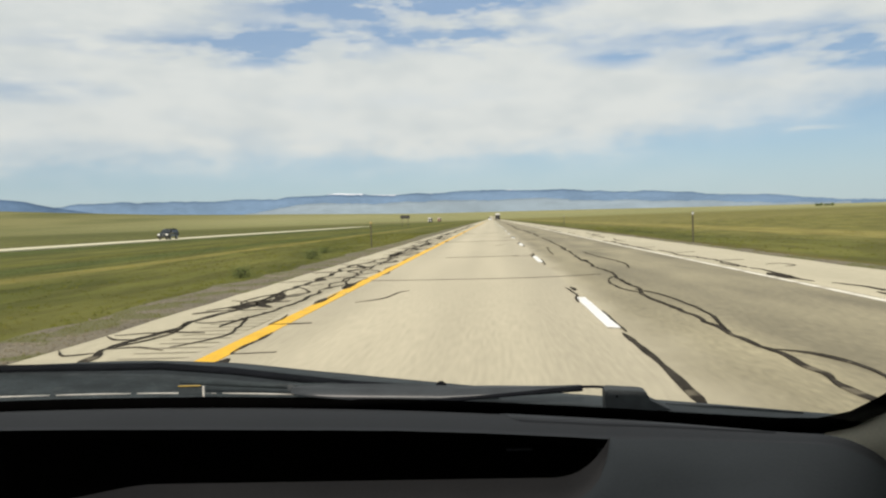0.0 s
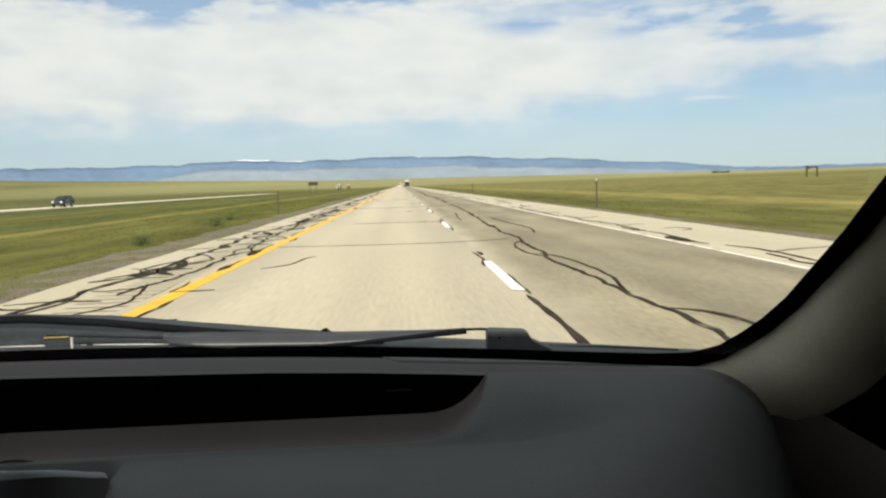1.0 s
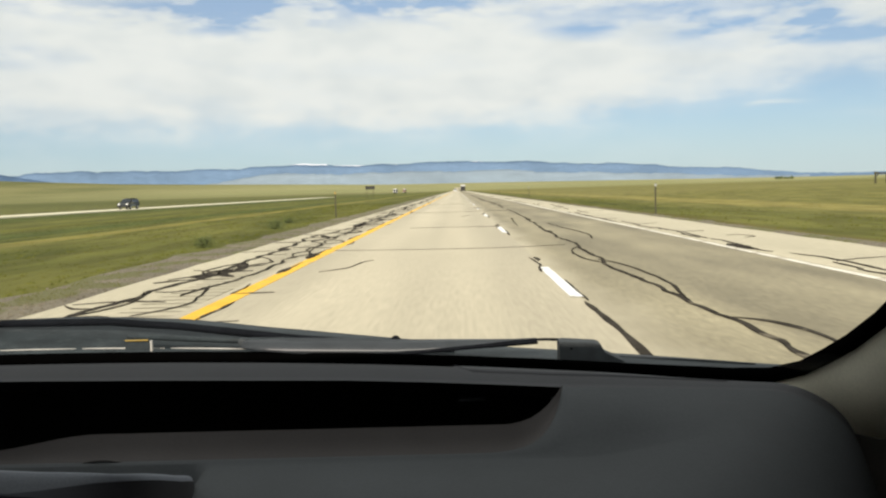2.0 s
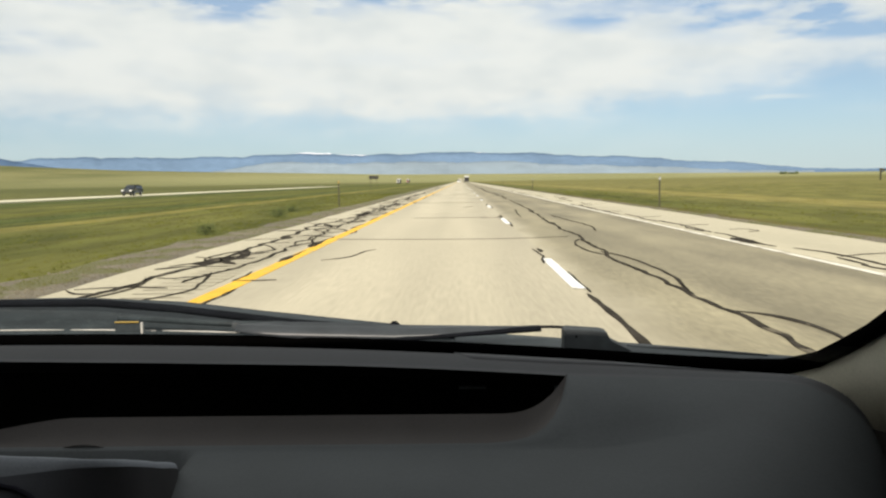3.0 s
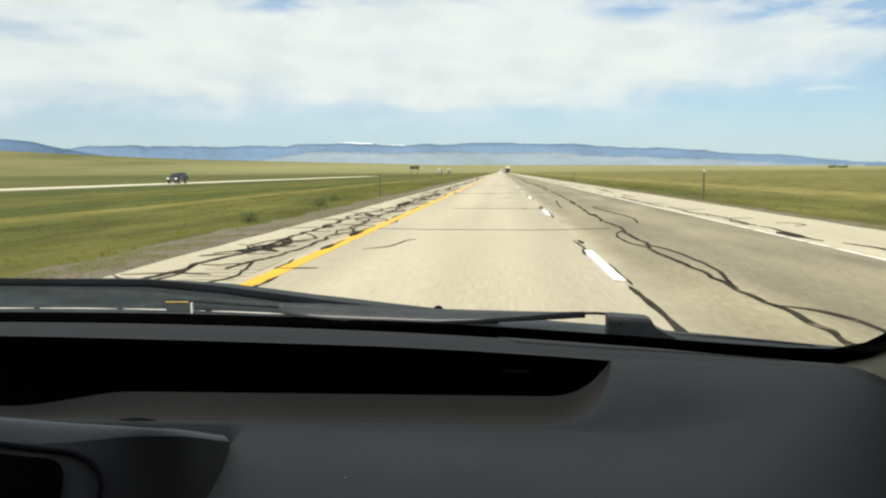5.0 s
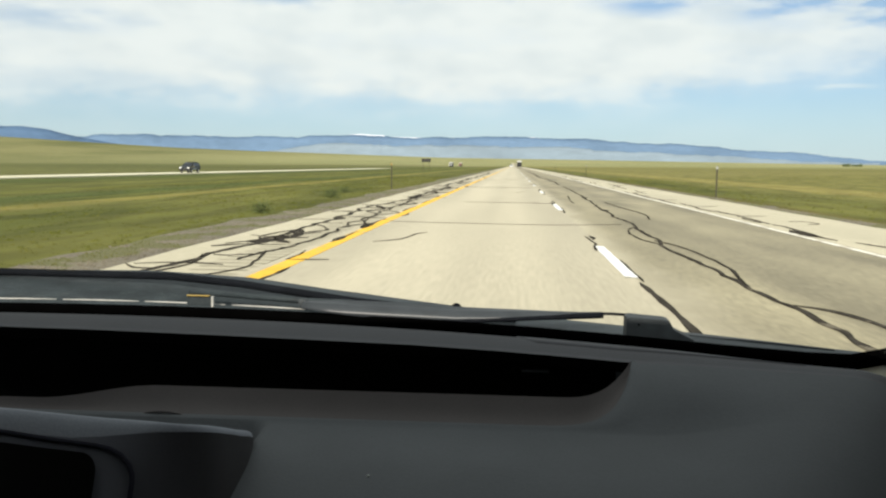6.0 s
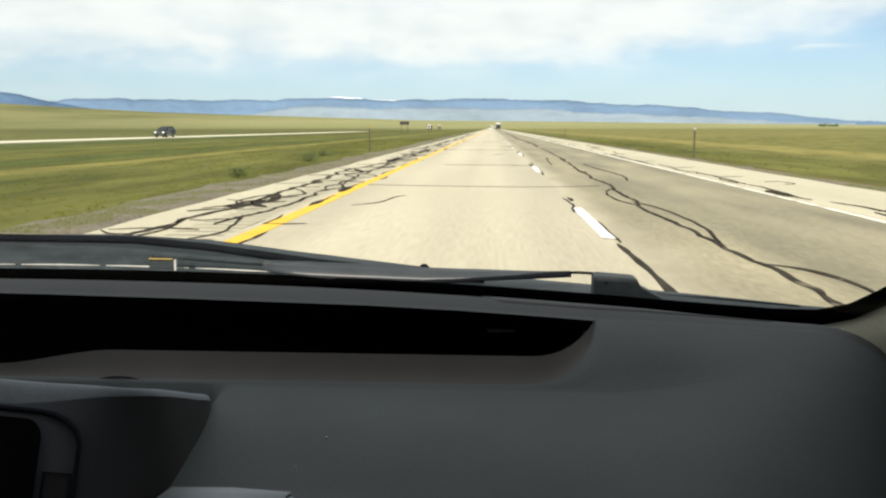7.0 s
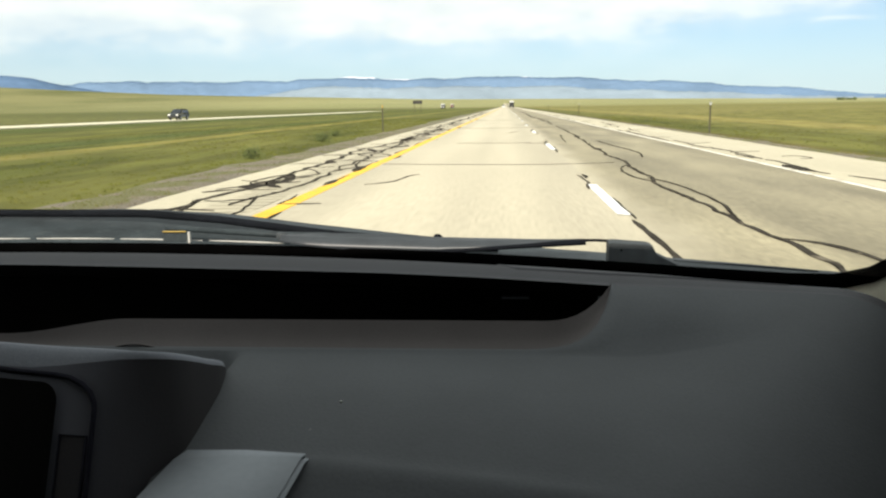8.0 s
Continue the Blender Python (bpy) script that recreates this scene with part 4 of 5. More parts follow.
def base_y(x):
    """How far ahead the windscreen's lower edge lies."""
    return 0.925 - 0.29 * (x + 0.37) ** 2


def base_z(x):
    return 0.897 - 0.016 * x


def rolled(x, y, z):
    """A dashboard point, rolled over the broadly rounded end by the door."""
    end, r, k, turn = 0.378 + 0.32 * (y - 0.7), 0.085 + 0.36 * max(0.0, 0.70 - y), 0.85, 1.22
    e = x - (end - r)
    z -= 0.003 * smooth01(0.12, 0.30, x)
    if e <= 0:
        return (x, y, z)
    a = min(e / r, turn)
    more = max(0.0, e - r * turn) * 6
    return (end - r + r * math.sin(a) + more * math.cos(turn), y, z - k * r * (1 - math.cos(a)) - more * math.sin(turn))


TIP = 0.10     # where the storage tray ends


def tray_edges(x):
    """Upper and lower edge of the tray's opening, and the rounded edge of its lip, as (y, z)."""
    up = (0.705 - 0.0875 * max(0.0, x + 0.1), lerp([(-1.1, 0.931), (-0.41, 0.9245), (-0.28, 0.9220), (-0.15, 0.9188), (-0.02, 0.9155), (0.06, 0.9122), (0.10, 0.9102), (0.2, 0.9100)], x))
    f = max(0.0, min(1.0, (TIP - x) / 0.062))
    open_ = 1 - (1 - f) ** 2.5
    left = smooth01(-0.40, -0.30, x)
    low_full = (0.622 - 0.012 * (1 - left), 0.8930 - 0.010 * (1 - left))
    low = (up[0] + (low_full[0] - up[0]) * open_, up[1] + (low_full[1] - up[1]) * open_)
    g = max(0.0, min(1.0, (TIP - x) / 0.082))
    lip_open = 1 - (1 - g) ** 2.5
    lip_full = (0.604, 0.8748)
    lip = (low[0] + (lip_full[0] - low[0]) * lip_open, low[1] + (lip_full[1] - low[1]) * lip_open)
    return up, low, lip


def build_dashboard():
    dash = part("dashboard", None, my_car)
    xs = [-1.12 + 0.04 * i for i in range(18)] + [-0.42 + 0.0125 * i for i in range(13)] + [-0.25, -0.235, -0.225, -0.218, -0.211, -0.205, -0.198, -0.192, -0.187, -0.181, -0.17] + [-0.16 + 0.02 * i for i in range(9)] + [0.01 + 0.008 * i for i in range(11)]
    xs += [0.0945, 0.0975, 0.0995, 0.101, 0.105] + [0.115 + 0.0125 * i for i in range(12)] + [0.262 + 0.007 * i for i in range(27)]
    pad, lining, panel, lips = [], [], [], []
    for x in xs:
        up, low, lip = tray_edges(x)
        d = 0.0
        fall = 0.20 * smooth01(-0.199, -0.214, x)      # the panel gives way to the console
        by, bz = base_y(x) - 0.015, base_z(x) - 0.004
        row = []
        for k in range(9):
            f = k / 8
            yy = by + (up[0] - by) * f
            zz = bz - 0.004 + (up[1] - bz) * f + 0.006 * math.sin(math.pi * f)
            row.append((x, yy, zz + d * (0.4 + 0.6 * f)))
        row.append((x, up[0] - 0.004, up[1] - 0.002 + d))
        pad.append([rolled(*p) for p in row])
        if x <= TIP + 0.001:
            h = (up[1] - low[1])
            lining.append([(x, up[0] - 0.004, up[1] - 0.002), (x, up[0] + 0.008, up[1] - 0.014), (x, 0.80, up[1] - 0.035), (x, 0.80, 0.79), (x, low[0] + 0.03, 0.80), (x, low[0], low[1])])
        rows = [(x, up[0] - 0.004, up[1] - 0.002 + d)] if x > TIP + 0.001 else [(x, low[0], low[1])]
        y0, z0 = 0.597, 0.8735
        edge = [rows[0]] + [(x, low[0] + (lip[0] - low[0]) * f, low[1] + (lip[1] - low[1]) * f - 0.0034 * math.sin(math.pi * f) * min(1.0, (low[0] - lip[0]) / 0.012)) for f in (0.15, 0.3, 0.45, 0.6, 0.75, 0.9, 1.0)]
        if x <= TIP + 0.001:
            lips.append(edge)
        rows = [edge[-1] if x <= TIP + 0.001 else edge[0]]
        a = rows[0]
        for f in (0.2, 0.4, 0.6, 0.8, 1.0):
            bow = 0.006 * math.sin(math.pi * f) * min(1.0, (a[1] - y0) / 0.08)
            rows.append((x, a[1] + (y0 - a[1]) * f, a[2] + (z0 - a[2]) * f + bow))
        crease = 0.433 - 0.14 * (x + 0.108)            # where the panel's lower part turns down
        bent = smooth01(-0.125, -0.105, x) * (1 - smooth01(0.02, 0.12, x))
        for k in range(1, 37):
            f = k / 36
            yy = y0 + (0.36 - y0) * f
            zz = z0 + (0.830 - z0) * (0.35 * f + 0.65 * f ** 3)
            zz += bent * (0.0026 * math.exp(-((yy - crease) / 0.008) ** 2) - 0.34 * max(0.0, crease - yy))
            rows.append((x, yy, zz - fall * min(1.0, f * 3)))
        plain = smooth01(TIP, TIP + 0.13, x)           # beyond the tray the panel is one smooth curve
        for k, (_, yy, zz) in enumerate(rows):
            f = (a[1] - yy) / (a[1] - 0.36)
            rows[k] = (x, yy, zz + plain * (a[2] + (0.830 - a[2]) * (0.75 * f + 0.25 * f * f) - zz))
        rows += [(x, 0.335, 0.80 - fall), (x, 0.325, 0.76 - fall), (x, 0.33, 0.55), (x, 0.42, 0.45)]
        panel.append([rolled(*p) for p in rows])
    part("top_pad", loft("top_pad", pad, M["dash_top"]), dash, "grey padded dashboard top below the glass")
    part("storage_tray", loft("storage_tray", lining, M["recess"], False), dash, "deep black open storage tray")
    part("tray_lip", loft("tray_lip", lips, M["lip"]), dash, "dark brown-grey lip of the tray")
    part("front_panel", loft("front_panel", panel, M["dash"]), dash, "charcoal textured airbag panel")
    # slightly raised defroster trim along the glass, with a slanted end
    trim = []
    for x in [0.000, 0.006, 0.012, 0.02] + [0.04 + 0.02 * i for i in range(12)]:
        up, by, bz = tray_edges(x)[0], base_y(x) - 0.015, base_z(x) - 0.004
        low_f = 0.20 + 0.42 * smooth01(0.0, 0.018, x)
        row = []
        for f, lift in ((0.16, -0.001), (0.18, 0.0012), (low_f - 0.01, 0.0012), (low_f, -0.001)):
            row.append(rolled(x, by + (up[0] - by) * f, bz - 0.004 + (up[1] - bz) * f + 0.006 * math.sin(math.pi * f) + lift))
        trim.append(row)
    part("defroster_trim", loft("defroster_trim", trim, M["trim"]), dash, "slightly paler raised trim below the glass")
    # small catch inside the tray
    part("release_tab", box("release_tab", (0.026, 0.004, 0.0025), (0.018, 0.745, 0.8832), M["hood"], 0.0008), dash)
    return dash


dash = build_dashboard()


def build_console():
    """The hooded pod in the middle of the dashboard: leaning face, rounded corner, flank coloured dark for its shade,
    display.
    """
    con = part("centre_console", None, my_car, "blue-grey plastic console pod round a dark display")
    # plan of the pod's rim, from the face round the corner to where the flank runs into the panel: x, y, z
    rim = [(-0.84, 0.420, 0.955), (-0.60, 0.420, 0.948), (-0.40, 0.420, 0.936), (-0.30, 0.420, 0.9315), (-0.262, 0.420, 0.9288), (-0.245, 0.4203, 0.9276), (-0.232, 0.4212, 0.9268),
           (-0.222, 0.4222, 0.9262), (-0.212, 0.4236, 0.9258), (-0.203, 0.4260, 0.9250), (-0.196, 0.430, 0.9238), (-0.190, 0.4375, 0.9213), (-0.187, 0.4475, 0.9178), (-0.1868, 0.465, 0.9113), (-0.1875, 0.482, 0.9050),
           (-0.1885, 0.500, 0.8980), (-0.190, 0.518, 0.8918), (-0.193, 0.535, 0.8858), (-0.1955, 0.547, 0.8812), (-0.1975, 0.554, 0.876), (-0.199, 0.558, 0.868)]

    def drop(p, dz, out=0.0):
        """A point of the pod's wall, dz below the rim; the face leans back towards its top."""
        lean = 0.42 * (1 - smooth01(-0.215, -0.188, p[0]))
        return (p[0] + 0.3 * out * smooth01(-0.25, -0.19, p[0]), p[1] - lean * dz - out, p[2] - dz)

    def rim_depth(p):
        """How far the rim, painted pale as lit, reaches down: deeper over the display than along the flank."""
        return 0.0045 * (1 + 1.5 * (1 - smooth01(-0.275, -0.205, p[0])))

    depths = (0.0, 0.012, 0.02, 0.035, 0.06, 0.10, 0.16, 0.24, 0.32)
    part("face", loft("face", [[drop(p, max(dz, rim_depth(p))) for p in rim] for dz in depths], M["pod"]), con, "moulded face of the pod, its brown-grey flank painted darker as shaded")
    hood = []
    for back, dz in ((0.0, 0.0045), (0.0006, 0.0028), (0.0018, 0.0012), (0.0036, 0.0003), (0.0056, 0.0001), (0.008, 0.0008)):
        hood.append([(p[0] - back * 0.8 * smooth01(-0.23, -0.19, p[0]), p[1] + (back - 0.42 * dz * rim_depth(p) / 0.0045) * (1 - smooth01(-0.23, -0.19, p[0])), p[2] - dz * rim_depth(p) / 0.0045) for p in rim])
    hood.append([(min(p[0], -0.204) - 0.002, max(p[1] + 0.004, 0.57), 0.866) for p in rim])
    part("hood", loft("hood", hood, M["hood"]), con, "thin rim and sloping top of the pod, painted paler as lit")

    def on_face(x, dz, out):
        z = 0.929 - 0.065 * (x + 0.262)
        return (x, 0.420 - 0.42 * dz - out, z - dz)

    # groove round the display's frame
    groove = [on_face(x, 0.0100 + 0.0035 * smooth01(-0.34, -0.25, x), 0.0004) for x in (-0.80, -0.6, -0.45, -0.35, -0.30, -0.27, -0.2465)]
    groove += [on_face(-0.2465 + 0.0245 * math.sin(a), 0.0135 + 0.016 * (1 - math.cos(a)), 0.0004) for a in (0.35, 0.7, 1.05, 1.35, math.pi / 2)]
    groove += [on_face(-0.2220, d, 0.0004) for d in (0.06, 0.10, 0.16, 0.24)]
    part("groove", tube("groove", groove, 0.0016, M["groove_dark"], 6), con, "dark groove round the display frame")
    # the dark display with its rounded upper corner
    r = 0.010
    rows = []
    for x in (-0.80, -0.6, -0.45, -0.35, -0.30, -0.28, -0.265, -0.2535) + tuple(-0.2535 + r * math.sin(a) for a in (0.25, 0.5, 0.75, 1.0, 1.25, 1.45, 1.5708)):
        e = max(0.0, min(1.0, (x + 0.2535) / r))
        cut = 0.0155 + 0.0015 * smooth01(-0.34, -0.25, x) + r * (1 - math.sqrt(max(0.0, 1 - e * e)))
        rows.append([on_face(x, dz, 0.0022) for dz in (cut, 0.045, 0.07, 0.12, 0.2, 0.3)])
    part("display", loft("display", rows, M["screen"], False), con, "black glossy display")
    # small flap beside the display
    flap = [on_face(-0.2400, 0.100, 0.0006), on_face(-0.2400, 0.0435, 0.0006), on_face(-0.2250, 0.0435, 0.0006), on_face(-0.2250, 0.100, 0.0006)]
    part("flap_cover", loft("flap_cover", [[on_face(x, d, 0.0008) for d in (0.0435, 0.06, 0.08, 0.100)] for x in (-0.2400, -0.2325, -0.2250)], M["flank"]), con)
    part("flap", tube("flap", flap, 0.0009, M["groove_dark"], 6), con)
    # moulded crescent on the ridge behind the rim
    arc = [(-0.306 + 0.034 * k / 10, 0.602, 0.8745 + 0.0022 * math.sin(math.pi * k / 10)) for k in range(11)]
    part("moulded_crescent", tube("moulded_crescent", arc, [0.0004 + 0.0009 * math.sin(math.pi * k / 10) for k in range(11)], M["lip"], 6), con)


build_console()


def build_windscreen():
    rows = []
    top_y, top_z = 0.20, 1.275
    for i in range(25):
        x = -1.16 + 1.60 * i / 24
        bx = x
        row = []
        for k in range(9):
            f = k / 8
            tx = -0.37 + (x + 0.37) * (1 - 0.10 * f)
            row.append((tx, base_y(x) + (top_y - base_y(x)) * f, base_z(x) + (top_z - base_z(x)) * f + 0.015 * math.sin(math.pi * f)))
        rows.append(row)
    ob = part("windscreen", loft("windscreen", rows[::-1], M["glass"]), my_car, "clear raked windscreen glass")
    ob.visible_shadow = False
    # black border of the glass: along the bottom, round the corner and up the pillar
    path = [(-1.12 + 0.06 * k, base_y(-1.12 + 0.06 * k) - 0.012, base_z(-1.12 + 0.06 * k) - 0.003) for k in range(23)]
    path += [(0.285, 0.793, 0.890), (0.325, 0.784, 0.891), (0.352, 0.770, 0.901), (0.368, 0.748, 0.918), (0.374, 0.715, 0.937), (0.375, 0.66, 0.968), (0.370, 0.604, 1.000), (0.362, 0.54, 1.034), (0.353, 0.482, 1.067),
             (0.335, 0.36, 1.135), (0.322, 0.28, 1.18), (0.308, 0.20, 1.23)]
    part("border_seal", tube("border_seal", path, 0.0078, M["seal"], 10), my_car, "black rubber border round the glass")
    return path


seal_path = build_windscreen()


def build_pillar():
    """The trim of the front roof pillar and the door beside it."""
    inner = [Vector(p) for p in seal_path[-11:]]
    outer = [(0.352, 0.772, 0.84), (0.372, 0.765, 0.838), (0.392, 0.755, 0.838), (0.414, 0.738, 0.836), (0.433, 0.708, 0.850), (0.450, 0.672, 0.880), (0.460, 0.63, 0.922), (0.460, 0.57, 0.972), (0.450, 0.50, 1.03), (0.445, 0.40, 1.10), (0.43, 0.15, 1.25)]
    inner = inner[-11:]
    rows = []
    for i, (a, b) in enumerate(zip(inner, outer)):
        b, bulge = Vector(b), 0.25 + 0.75 * smooth01(1, 6, i)       # flatter towards its foot
        rows.append([a + Vector((0.002, 0.0, -0.002)), a * 0.75 + b * 0.25 + bulge * Vector((-0.010, -0.012, 0.002)), (a + b) / 2 + bulge * Vector((-0.012, -0.02, 0.004)),
                     a * 0.25 + b * 0.75 + bulge * Vector((-0.008, -0.014, 0.002)), b])
    part("pillar_trim", loft("pillar_trim", rows, M["pillar"]), my_car, "beige-grey moulded pillar trim")
    door = part("front_door", None, my_car, "dark plastic door inside")
    sail = [[(0.40, 0.86, 0.55), (0.41, 0.84, 0.78), (0.415, 0.80, 0.90), (0.43, 0.76, 0.96)], [(0.43, 0.75, 0.55), (0.440, 0.73, 0.80), (0.448, 0.70, 0.90), (0.462, 0.62, 1.0)],
            [(0.455, 0.60, 0.55), (0.470, 0.60, 0.82), (0.474, 0.60, 0.92), (0.476, 0.56, 1.01)], [(0.465, 0.40, 0.55), (0.476, 0.42, 0.84), (0.478, 0.42, 0.95), (0.480, 0.42, 1.08)]]
    part("sail_panel", loft("sail_panel", sail, M["seal"]), door, "black mirror corner panel")
    part("kick_panel", loft("kick_panel", [[(0.385, 0.90, 0.3), (0.385, 0.90, 0.62), (0.39, 0.88, 0.86)], [(0.43, 0.70, 0.3), (0.43, 0.70, 0.62), (0.425, 0.74, 0.85)], [(0.46, 0.40, 0.3), (0.46, 0.40, 0.62), (0.465, 0.40, 0.82)]], M["door"]), door)
    part("door_panel", box("door_panel", (0.05, 1.6, 0.60), (0.51, -0.10, 0.56), M["door"], 0.02), door)
    part("pull_handle", tube("pull_handle", [(0.478, 0.56, 0.80), (0.462, 0.54, 0.815), (0.458, 0.48, 0.815), (0.47, 0.44, 0.80)], 0.009, M["hood"], 8), door)


build_pillar()


def build_cowl():
    """The scuttle panel, wipers and pale strip outside the lower edge of the glass."""
    rows = []
    for i in range(40):
        x = -1.15 + 1.53 * i / 39
        y0 = base_y(x) + 0.012
        ztop = lerp([(-1.1, 0.935), (-0.66, 0.932), (-0.50, 0.932), (-0.36, 0.924), (-0.25, 0.911), (-0.16, 0.903), (-0.06, 0.896), (0.05, 0.8900), (0.15, 0.8885), (0.34, 0.8865)], x)
        far = lerp([(-1.1, 0.13), (-0.2, 0.12), (0.15, 0.09), (0.36, 0.07)], x)
        z0 = base_z(x) - 0.004
        rows.append([(x, y0 - 0.01, z0 - 0.05), (x, y0, z0 - 0.002), (x, y0 + far * 0.35, z0 + (ztop - z0) * 0.35), (x, y0 + far * 0.8, z0 + (ztop - z0) * 0.9), (x, y0 + far, ztop), (x, y0 + far + 0.03, ztop - 0.03), (x, y0 + far + 0.04, ztop - 0.25)])
    part("cowl_panel", loft("cowl_panel", rows, M["cowl"]), my_car, "dark blue-grey plastic scuttle below the windscreen")
    # strip whose road reflection is painted as pale colour, in lengths between small clips
    xs = [-1.02, -0.86, -0.70, -0.555, -0.455, -0.347, -0.247, -0.163, -0.075]
    for a, b in zip(xs, xs[1:]):
        pts = [(a + 0.004 + (b - a - 0.008) * k / 4, base_y(a + (b - a) * k / 4) + 0.004, base_z(a + (b - a) * k / 4) + 0.0068 - 0.003 * smooth01(-0.5, -0.08, a + (b - a) * k / 4)) for k in range(5)]
        part("cowl_strip", tube("cowl_strip", pts, [0.0007, 0.0010, 0.0011, 0.0010, 0.0007], M["strip"], 6), my_car, "strip painted pale for its reflection")
    pts = [(-1.0, 1.0, 0.925), (-0.7, 1.005, 0.9335), (-0.45, 1.0, 0.932), (-0.35, 0.985, 0.926), (-0.20, 0.97, 0.909), (-0.05, 0.95, 0.899), (0.0, 0.94, 0.896)]
    part("wiper_blade", tube("wiper_blade", pts, [0.004, 0.005, 0.005, 0.005, 0.005, 0.005, 0.003], M["wiper"], 8), my_car, "black rubber wiper blade parked along the glass")
    part("wiper_arm", tube("wiper_arm", [(-0.40, 0.94, 0.922), (-0.25, 0.935, 0.914), (-0.20, 0.93, 0.912), (-0.10, 0.915, 0.902), (-0.05, 0.905, 0.898)], [0.003, 0.004, 0.006, 0.005, 0.004], M["cowl"], 8), my_car)
    # the second wiper: a swept, flattened arm with its blade below, a thin rod and the pivot cover
    body = []
    for x, top, low in ((-0.250, 0.9175, 0.9125), (-0.215, 0.9190, 0.9065), (-0.175, 0.9188, 0.9030), (-0.135, 0.9178, 0.9015), (-0.10, 0.9160, 0.9008), (-0.068, 0.9142, 0.9005),
                        (-0.035, 0.9132, 0.9025), (0.0, 0.9128, 0.9050), (0.04, 0.9122, 0.9080), (0.07, 0.9120, 0.9095), (0.097, 0.9128, 0.9105)):
        y, mid = 0.918 - 0.06 * max(0.0, x + 0.02), (top + low) / 2
        body.append([(x, y, top), (x, y - 0.010, mid + 0.003), (x, y - 0.018, mid - 0.002), (x, y - 0.020, low), (x, y - 0.010, low - 0.001), (x, y + 0.004, mid)])
    part("wiper_arm", loft("wiper_arm", body, M["arm"], True, True), my_car, "satin grey wiper arm catching the light")
    blade = [(-0.10, 0.899, 0.8998), (-0.068, 0.898, 0.9002), (-0.035, 0.8975, 0.9022), (0.0, 0.896, 0.9050), (0.04, 0.893, 0.9082), (0.07, 0.890, 0.9110), (0.097, 0.888, 0.9130)]
    part("wiper_blade", tube("wiper_blade", blade, [0.0015, 0.0022, 0.0024, 0.0024, 0.0028, 0.0034, 0.0034], M["wiper"], 8), my_car, "black rubber wiper blade parked along the glass")
    part("wiper_rod", tube("wiper_rod", [(0.094, 0.888, 0.9148), (0.108, 0.886, 0.9152), (0.124, 0.882, 0.9150)], 0.0016, M["wiper"], 8), my_car)
    shape = [(0.119, 0.8925), (0.119, 0.9158), (0.124, 0.9170), (0.160, 0.9142), (0.1650, 0.9128), (0.1695, 0.9040), (0.176, 0.9005), (0.192, 0.8925)]
    cover = part("wiper_pivot", loft("wiper_pivot", [[(x, y, z - d) for x, z in shape] for y, d in ((0.861, 0.0008), (0.863, 0.0), (0.884, 0.0), (0.886, 0.0008))], M["block"], False, True), my_car, "grey wiper pivot cover")
    part("screw", tube("screw", [(0.132, 0.8602, 0.9085), (0.132, 0.8620, 0.9085)], 0.0012, M["seal"], 8), cover)
    part("washer_nozzle", tube("washer_nozzle", [(-0.073, 0.965, 0.89), (-0.073, 0.965, 0.906), (-0.073, 0.965, 0.910)], [0.008, 0.007, 0.003], M["wiper"], 10), my_car)
    part("label_plate", box("label_plate", (0.032, 0.003, 0.012), (-0.377, 0.915, 0.9155), M["cowl"], 0.001), my_car)
    part("plate_clip", box("plate_clip", (0.0025, 0.004, 0.013), (-0.3605, 0.912, 0.9150), M["strip"], 0.0006), my_car, "small pale clip beside the plate")
    # ribs of the scuttle towards its end
    for k, (dz, dy, r) in enumerate(((0.0005, 0.062, 0.0016), (-0.0035, 0.036, 0.0013), (-0.0060, 0.018, 0.0010))):
        pts = [(x, base_y(x) + 0.012 + dy * (1 - 0.25 * k * 0.3), lerp([(0.19, 0.8885), (0.34, 0.8868)], x) + dz) for x in (0.195, 0.23, 0.265, 0.30, 0.335 - 0.01 * k)]
        part("scuttle_rib", tube("scuttle_rib", pts, [r * 0.6, r, r, r, r * 0.5], M["arm"] if k == 0 else M["seal"], 6), my_car)
    part("arm_joint", box("arm_joint", (0.012, 0.012, 0.009), (-0.252, 0.920, 0.9150), M["block"], 0.003, Matrix.Rotation(radians(10), 4, "Y")), my_car)
    # amber bar painting the yellow line's reflection on the plate's top edge
    part("plate_edge_glint", box("plate_edge_glint", (0.028, 0.003, 0.0014), (-0.378, 0.912, 0.9220), M["amber"], 0.0005), my_car)


build_cowl()


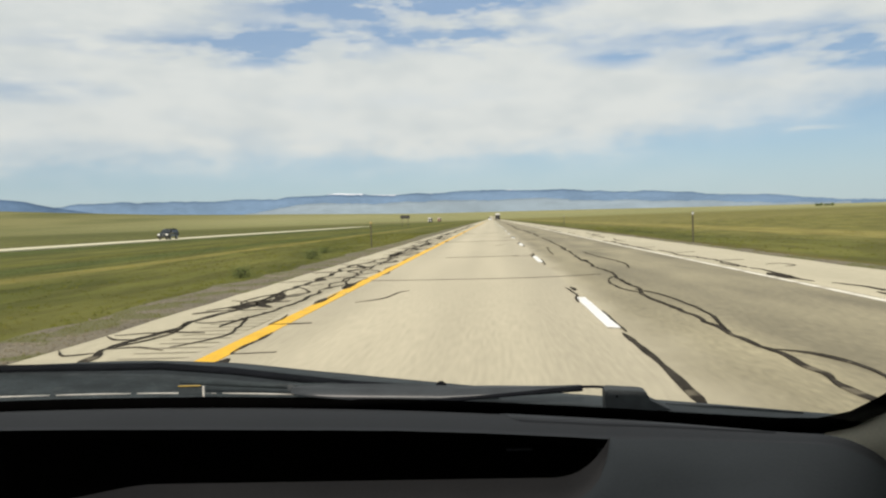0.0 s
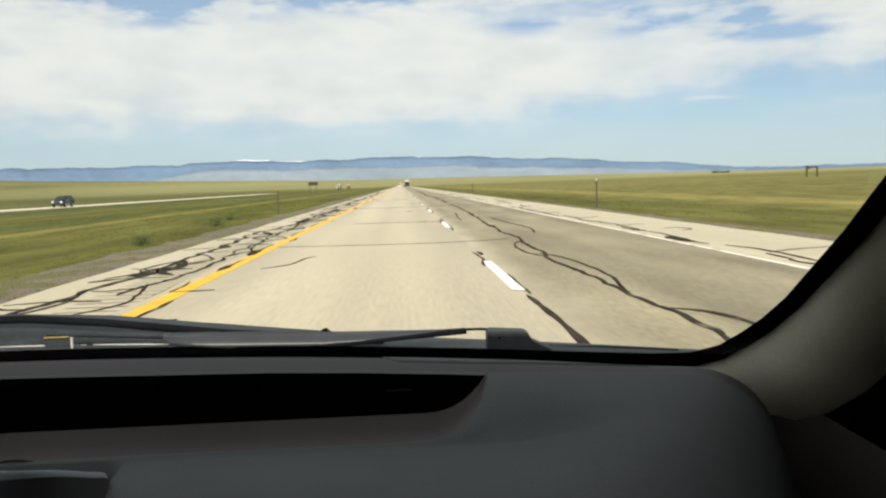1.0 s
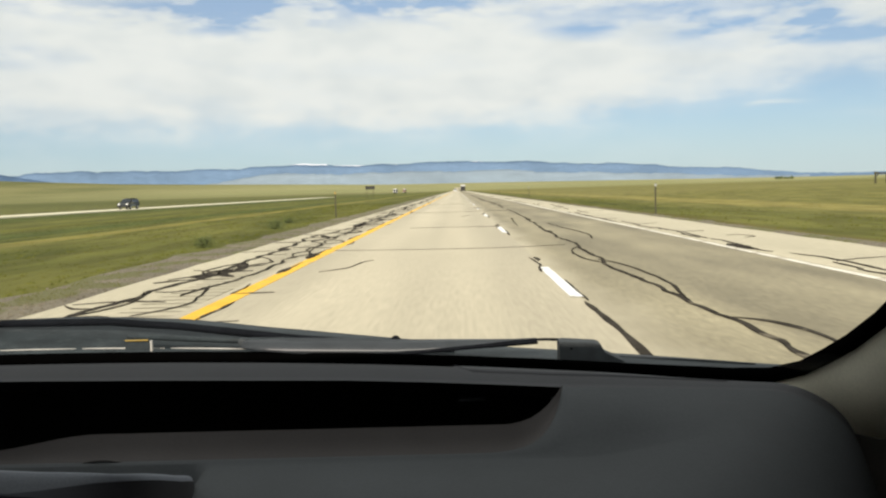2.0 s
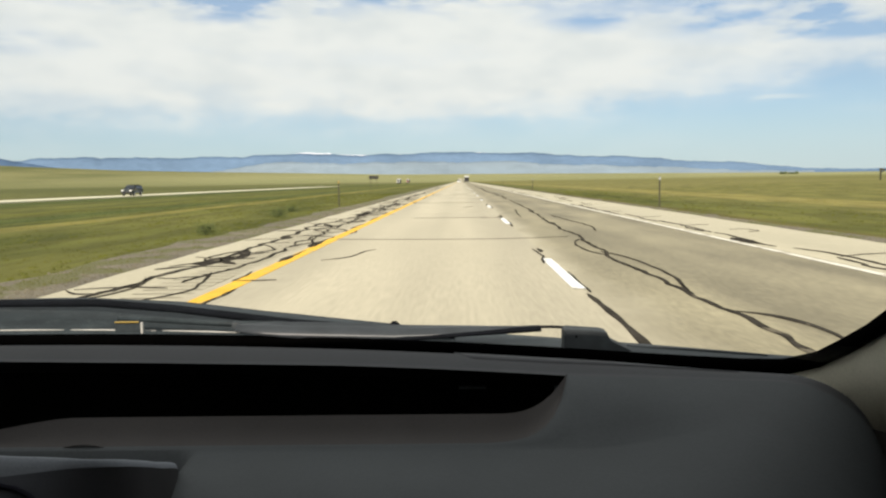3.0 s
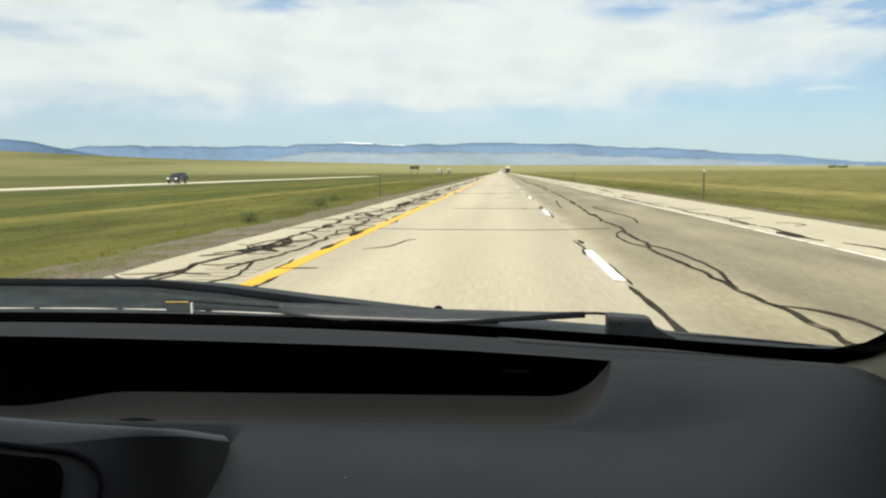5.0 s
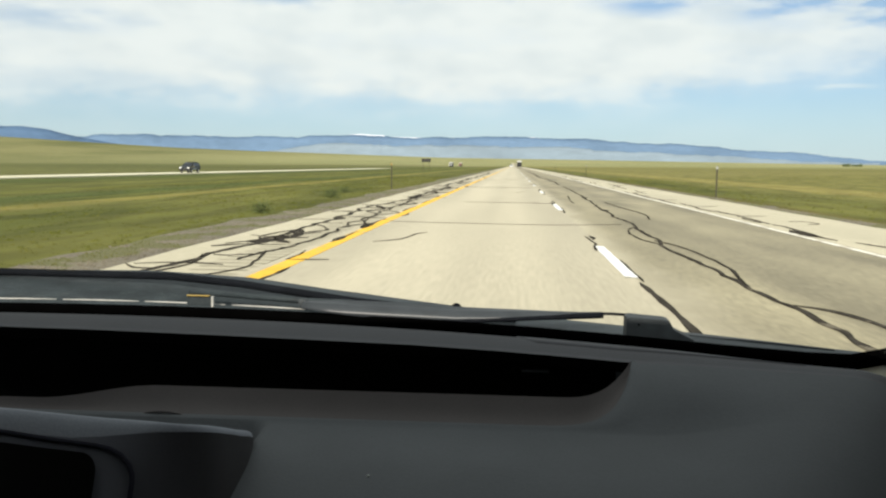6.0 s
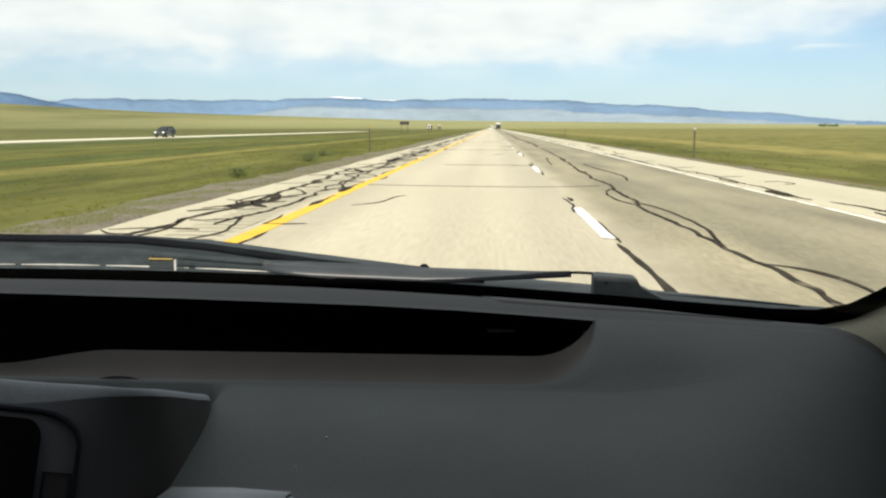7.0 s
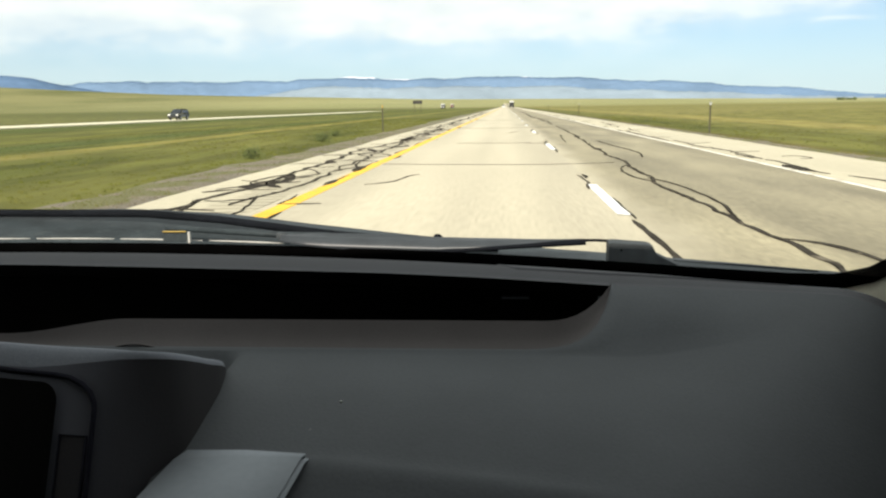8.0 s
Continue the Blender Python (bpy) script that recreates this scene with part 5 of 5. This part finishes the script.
def build_cabin():
    """Unseen roof, sides, floor and back that close the car behind the camera; solid walls fill most window openings to
    block light.
    """
    part("roof", loft("roof", [[(x, y, 1.285 + 0.13 * math.sin(math.pi * (y + 1.9) / 2.11) ** 0.8 - 0.06 * ((x + 0.37) / 0.85) ** 4) for x in (-1.22, -0.9, -0.6, -0.37, -0.1, 0.2, 0.48)] for y in (0.205, 0.1, -0.1, -0.4, -0.8, -1.3, -1.89)], M["headliner"]), my_car, "beige cloth roof lining")
    part("roof_skin", loft("roof_skin", [[(x, y, 1.315 + 0.13 * math.sin(math.pi * max(0.0, min(1.0, (y + 1.9) / 2.11))) ** 0.8 - 0.06 * ((x + 0.37) / 0.85) ** 4) for x in (-1.24, -0.9, -0.6, -0.37, -0.1, 0.2, 0.50)] for y in (0.205, 0.1, -0.1, -0.4, -0.8, -1.3, -1.89, -1.97)], M["car_paint"]), my_car, "dark painted steel roof")
    part("floor_pan", box("floor_pan", (1.7, 3.0, 0.04), (-0.37, -0.6, 0.25), M["door"]), my_car)
    # full-height back and rear sides, added to keep light off the dashboard
    part("rear_light_block", box("rear_light_block", (1.75, 0.05, 1.2), (-0.37, -1.95, 0.82), M["door"]), my_car)
    for sx in (-1.24, 0.50):
        part("rear_side_light_block", box("rear_side_light_block", (0.04, 1.2, 0.60), (sx, -1.33, 1.10), M["door"]), my_car)
    for sx in (-1.27, 0.53):
        for y in (-0.75, -1.85):
            part("side_pillar", box("side_pillar", (0.05, 0.14, 0.55), (sx - math.copysign(0.06, sx + 0.37), y, 1.10), M["pillar"], 0.01), my_car)
    # added wall over the passenger window, darkening that end of the dashboard
    part("window_light_block", box("window_light_block", (0.04, 1.18, 0.50), (0.50, -0.185, 1.10), M["door"]), my_car)
    part("rear_side_panel", box("rear_side_panel", (0.05, 1.1, 0.60), (0.51, -1.45, 0.56), M["door"], 0.02), my_car)
    part("driver_side_panel", box("driver_side_panel", (0.05, 2.9, 0.60), (-1.25, -0.55, 0.56), M["door"], 0.02), my_car)
    part("bulkhead", box("bulkhead", (1.6, 0.04, 0.62), (-0.37, 0.90, 0.55), M["seal"]), my_car)


build_cabin()


def build_outer_body():
    """Bonnet, wings and wheels, below the line of sight, on which the car stands."""
    rows = []
    for y, z in ((1.12, 0.80), (1.3, 0.785), (1.55, 0.755), (1.8, 0.70), (1.95, 0.62), (1.98, 0.45), (1.95, 0.25)):
        rows.append([(x, y - 0.10 * ((x + 0.37) / 0.8) ** 2, z - 0.05 * ((x + 0.37) / 0.8) ** 4) for x in (-1.22, -1.1, -0.8, -0.37, 0.06, 0.36, 0.48)])
    part("bonnet", loft("bonnet", rows, M["car_paint"]), my_car)
    for sx in (-1.25, 0.51):
        part("front_wing", box("front_wing", (0.05, 0.95, 0.36), (sx, 1.38, 0.42), M["car_paint"], 0.02), my_car)
    for sx in (-1.12, 0.38):
        for y in (1.35, -1.35):
            wheel(my_car, (sx, y, 0.31), 0.31, 0.2)


build_outer_body()

card = thing("card", "grey-white folded card lying on the dashboard panel", "card")
leaf = [[(-0.185, 0.443, 0.8575), (-0.188, 0.43, 0.8575), (-0.195, 0.40, 0.851), (-0.207, 0.345, 0.836)],
        [(-0.147, 0.439, 0.860), (-0.149, 0.43, 0.8600), (-0.155, 0.40, 0.853), (-0.166, 0.345, 0.838)],
        [(-0.110, 0.435, 0.8600), (-0.111, 0.43, 0.8600), (-0.115, 0.40, 0.8535), (-0.125, 0.345, 0.8385)]]
for name, drop, shift in (("upper_leaf", 0.0, 0.0), ("lower_leaf", 0.0028, 0.0022)):
    sheet = part(name, loft(name, [[(x + shift, y, z - drop) for x, y, z in row] for row in leaf], M["card"]), card)
    sheet.modifiers.new("thickness", "SOLIDIFY").thickness = 0.0012
part("fold", tube("fold", [(x, y + 0.0006, z - 0.0016) for x, y, z in (leaf[0][0], leaf[1][0], leaf[2][0])], 0.0016, M["card"], 8), card)
for i, (x, y) in enumerate(((-0.102, 0.49), (-0.115, 0.455))):
    sp = new("crumb", box("crumb", (0.0016, 0.0016, 0.0012), (x, y + 0.016, 0.8665 - 0.006 * i), M["reflector"], 0.0003))
    tagged(sp, "tiny white speck of dust on the dashboard panel", "crumb", group="dust specks")
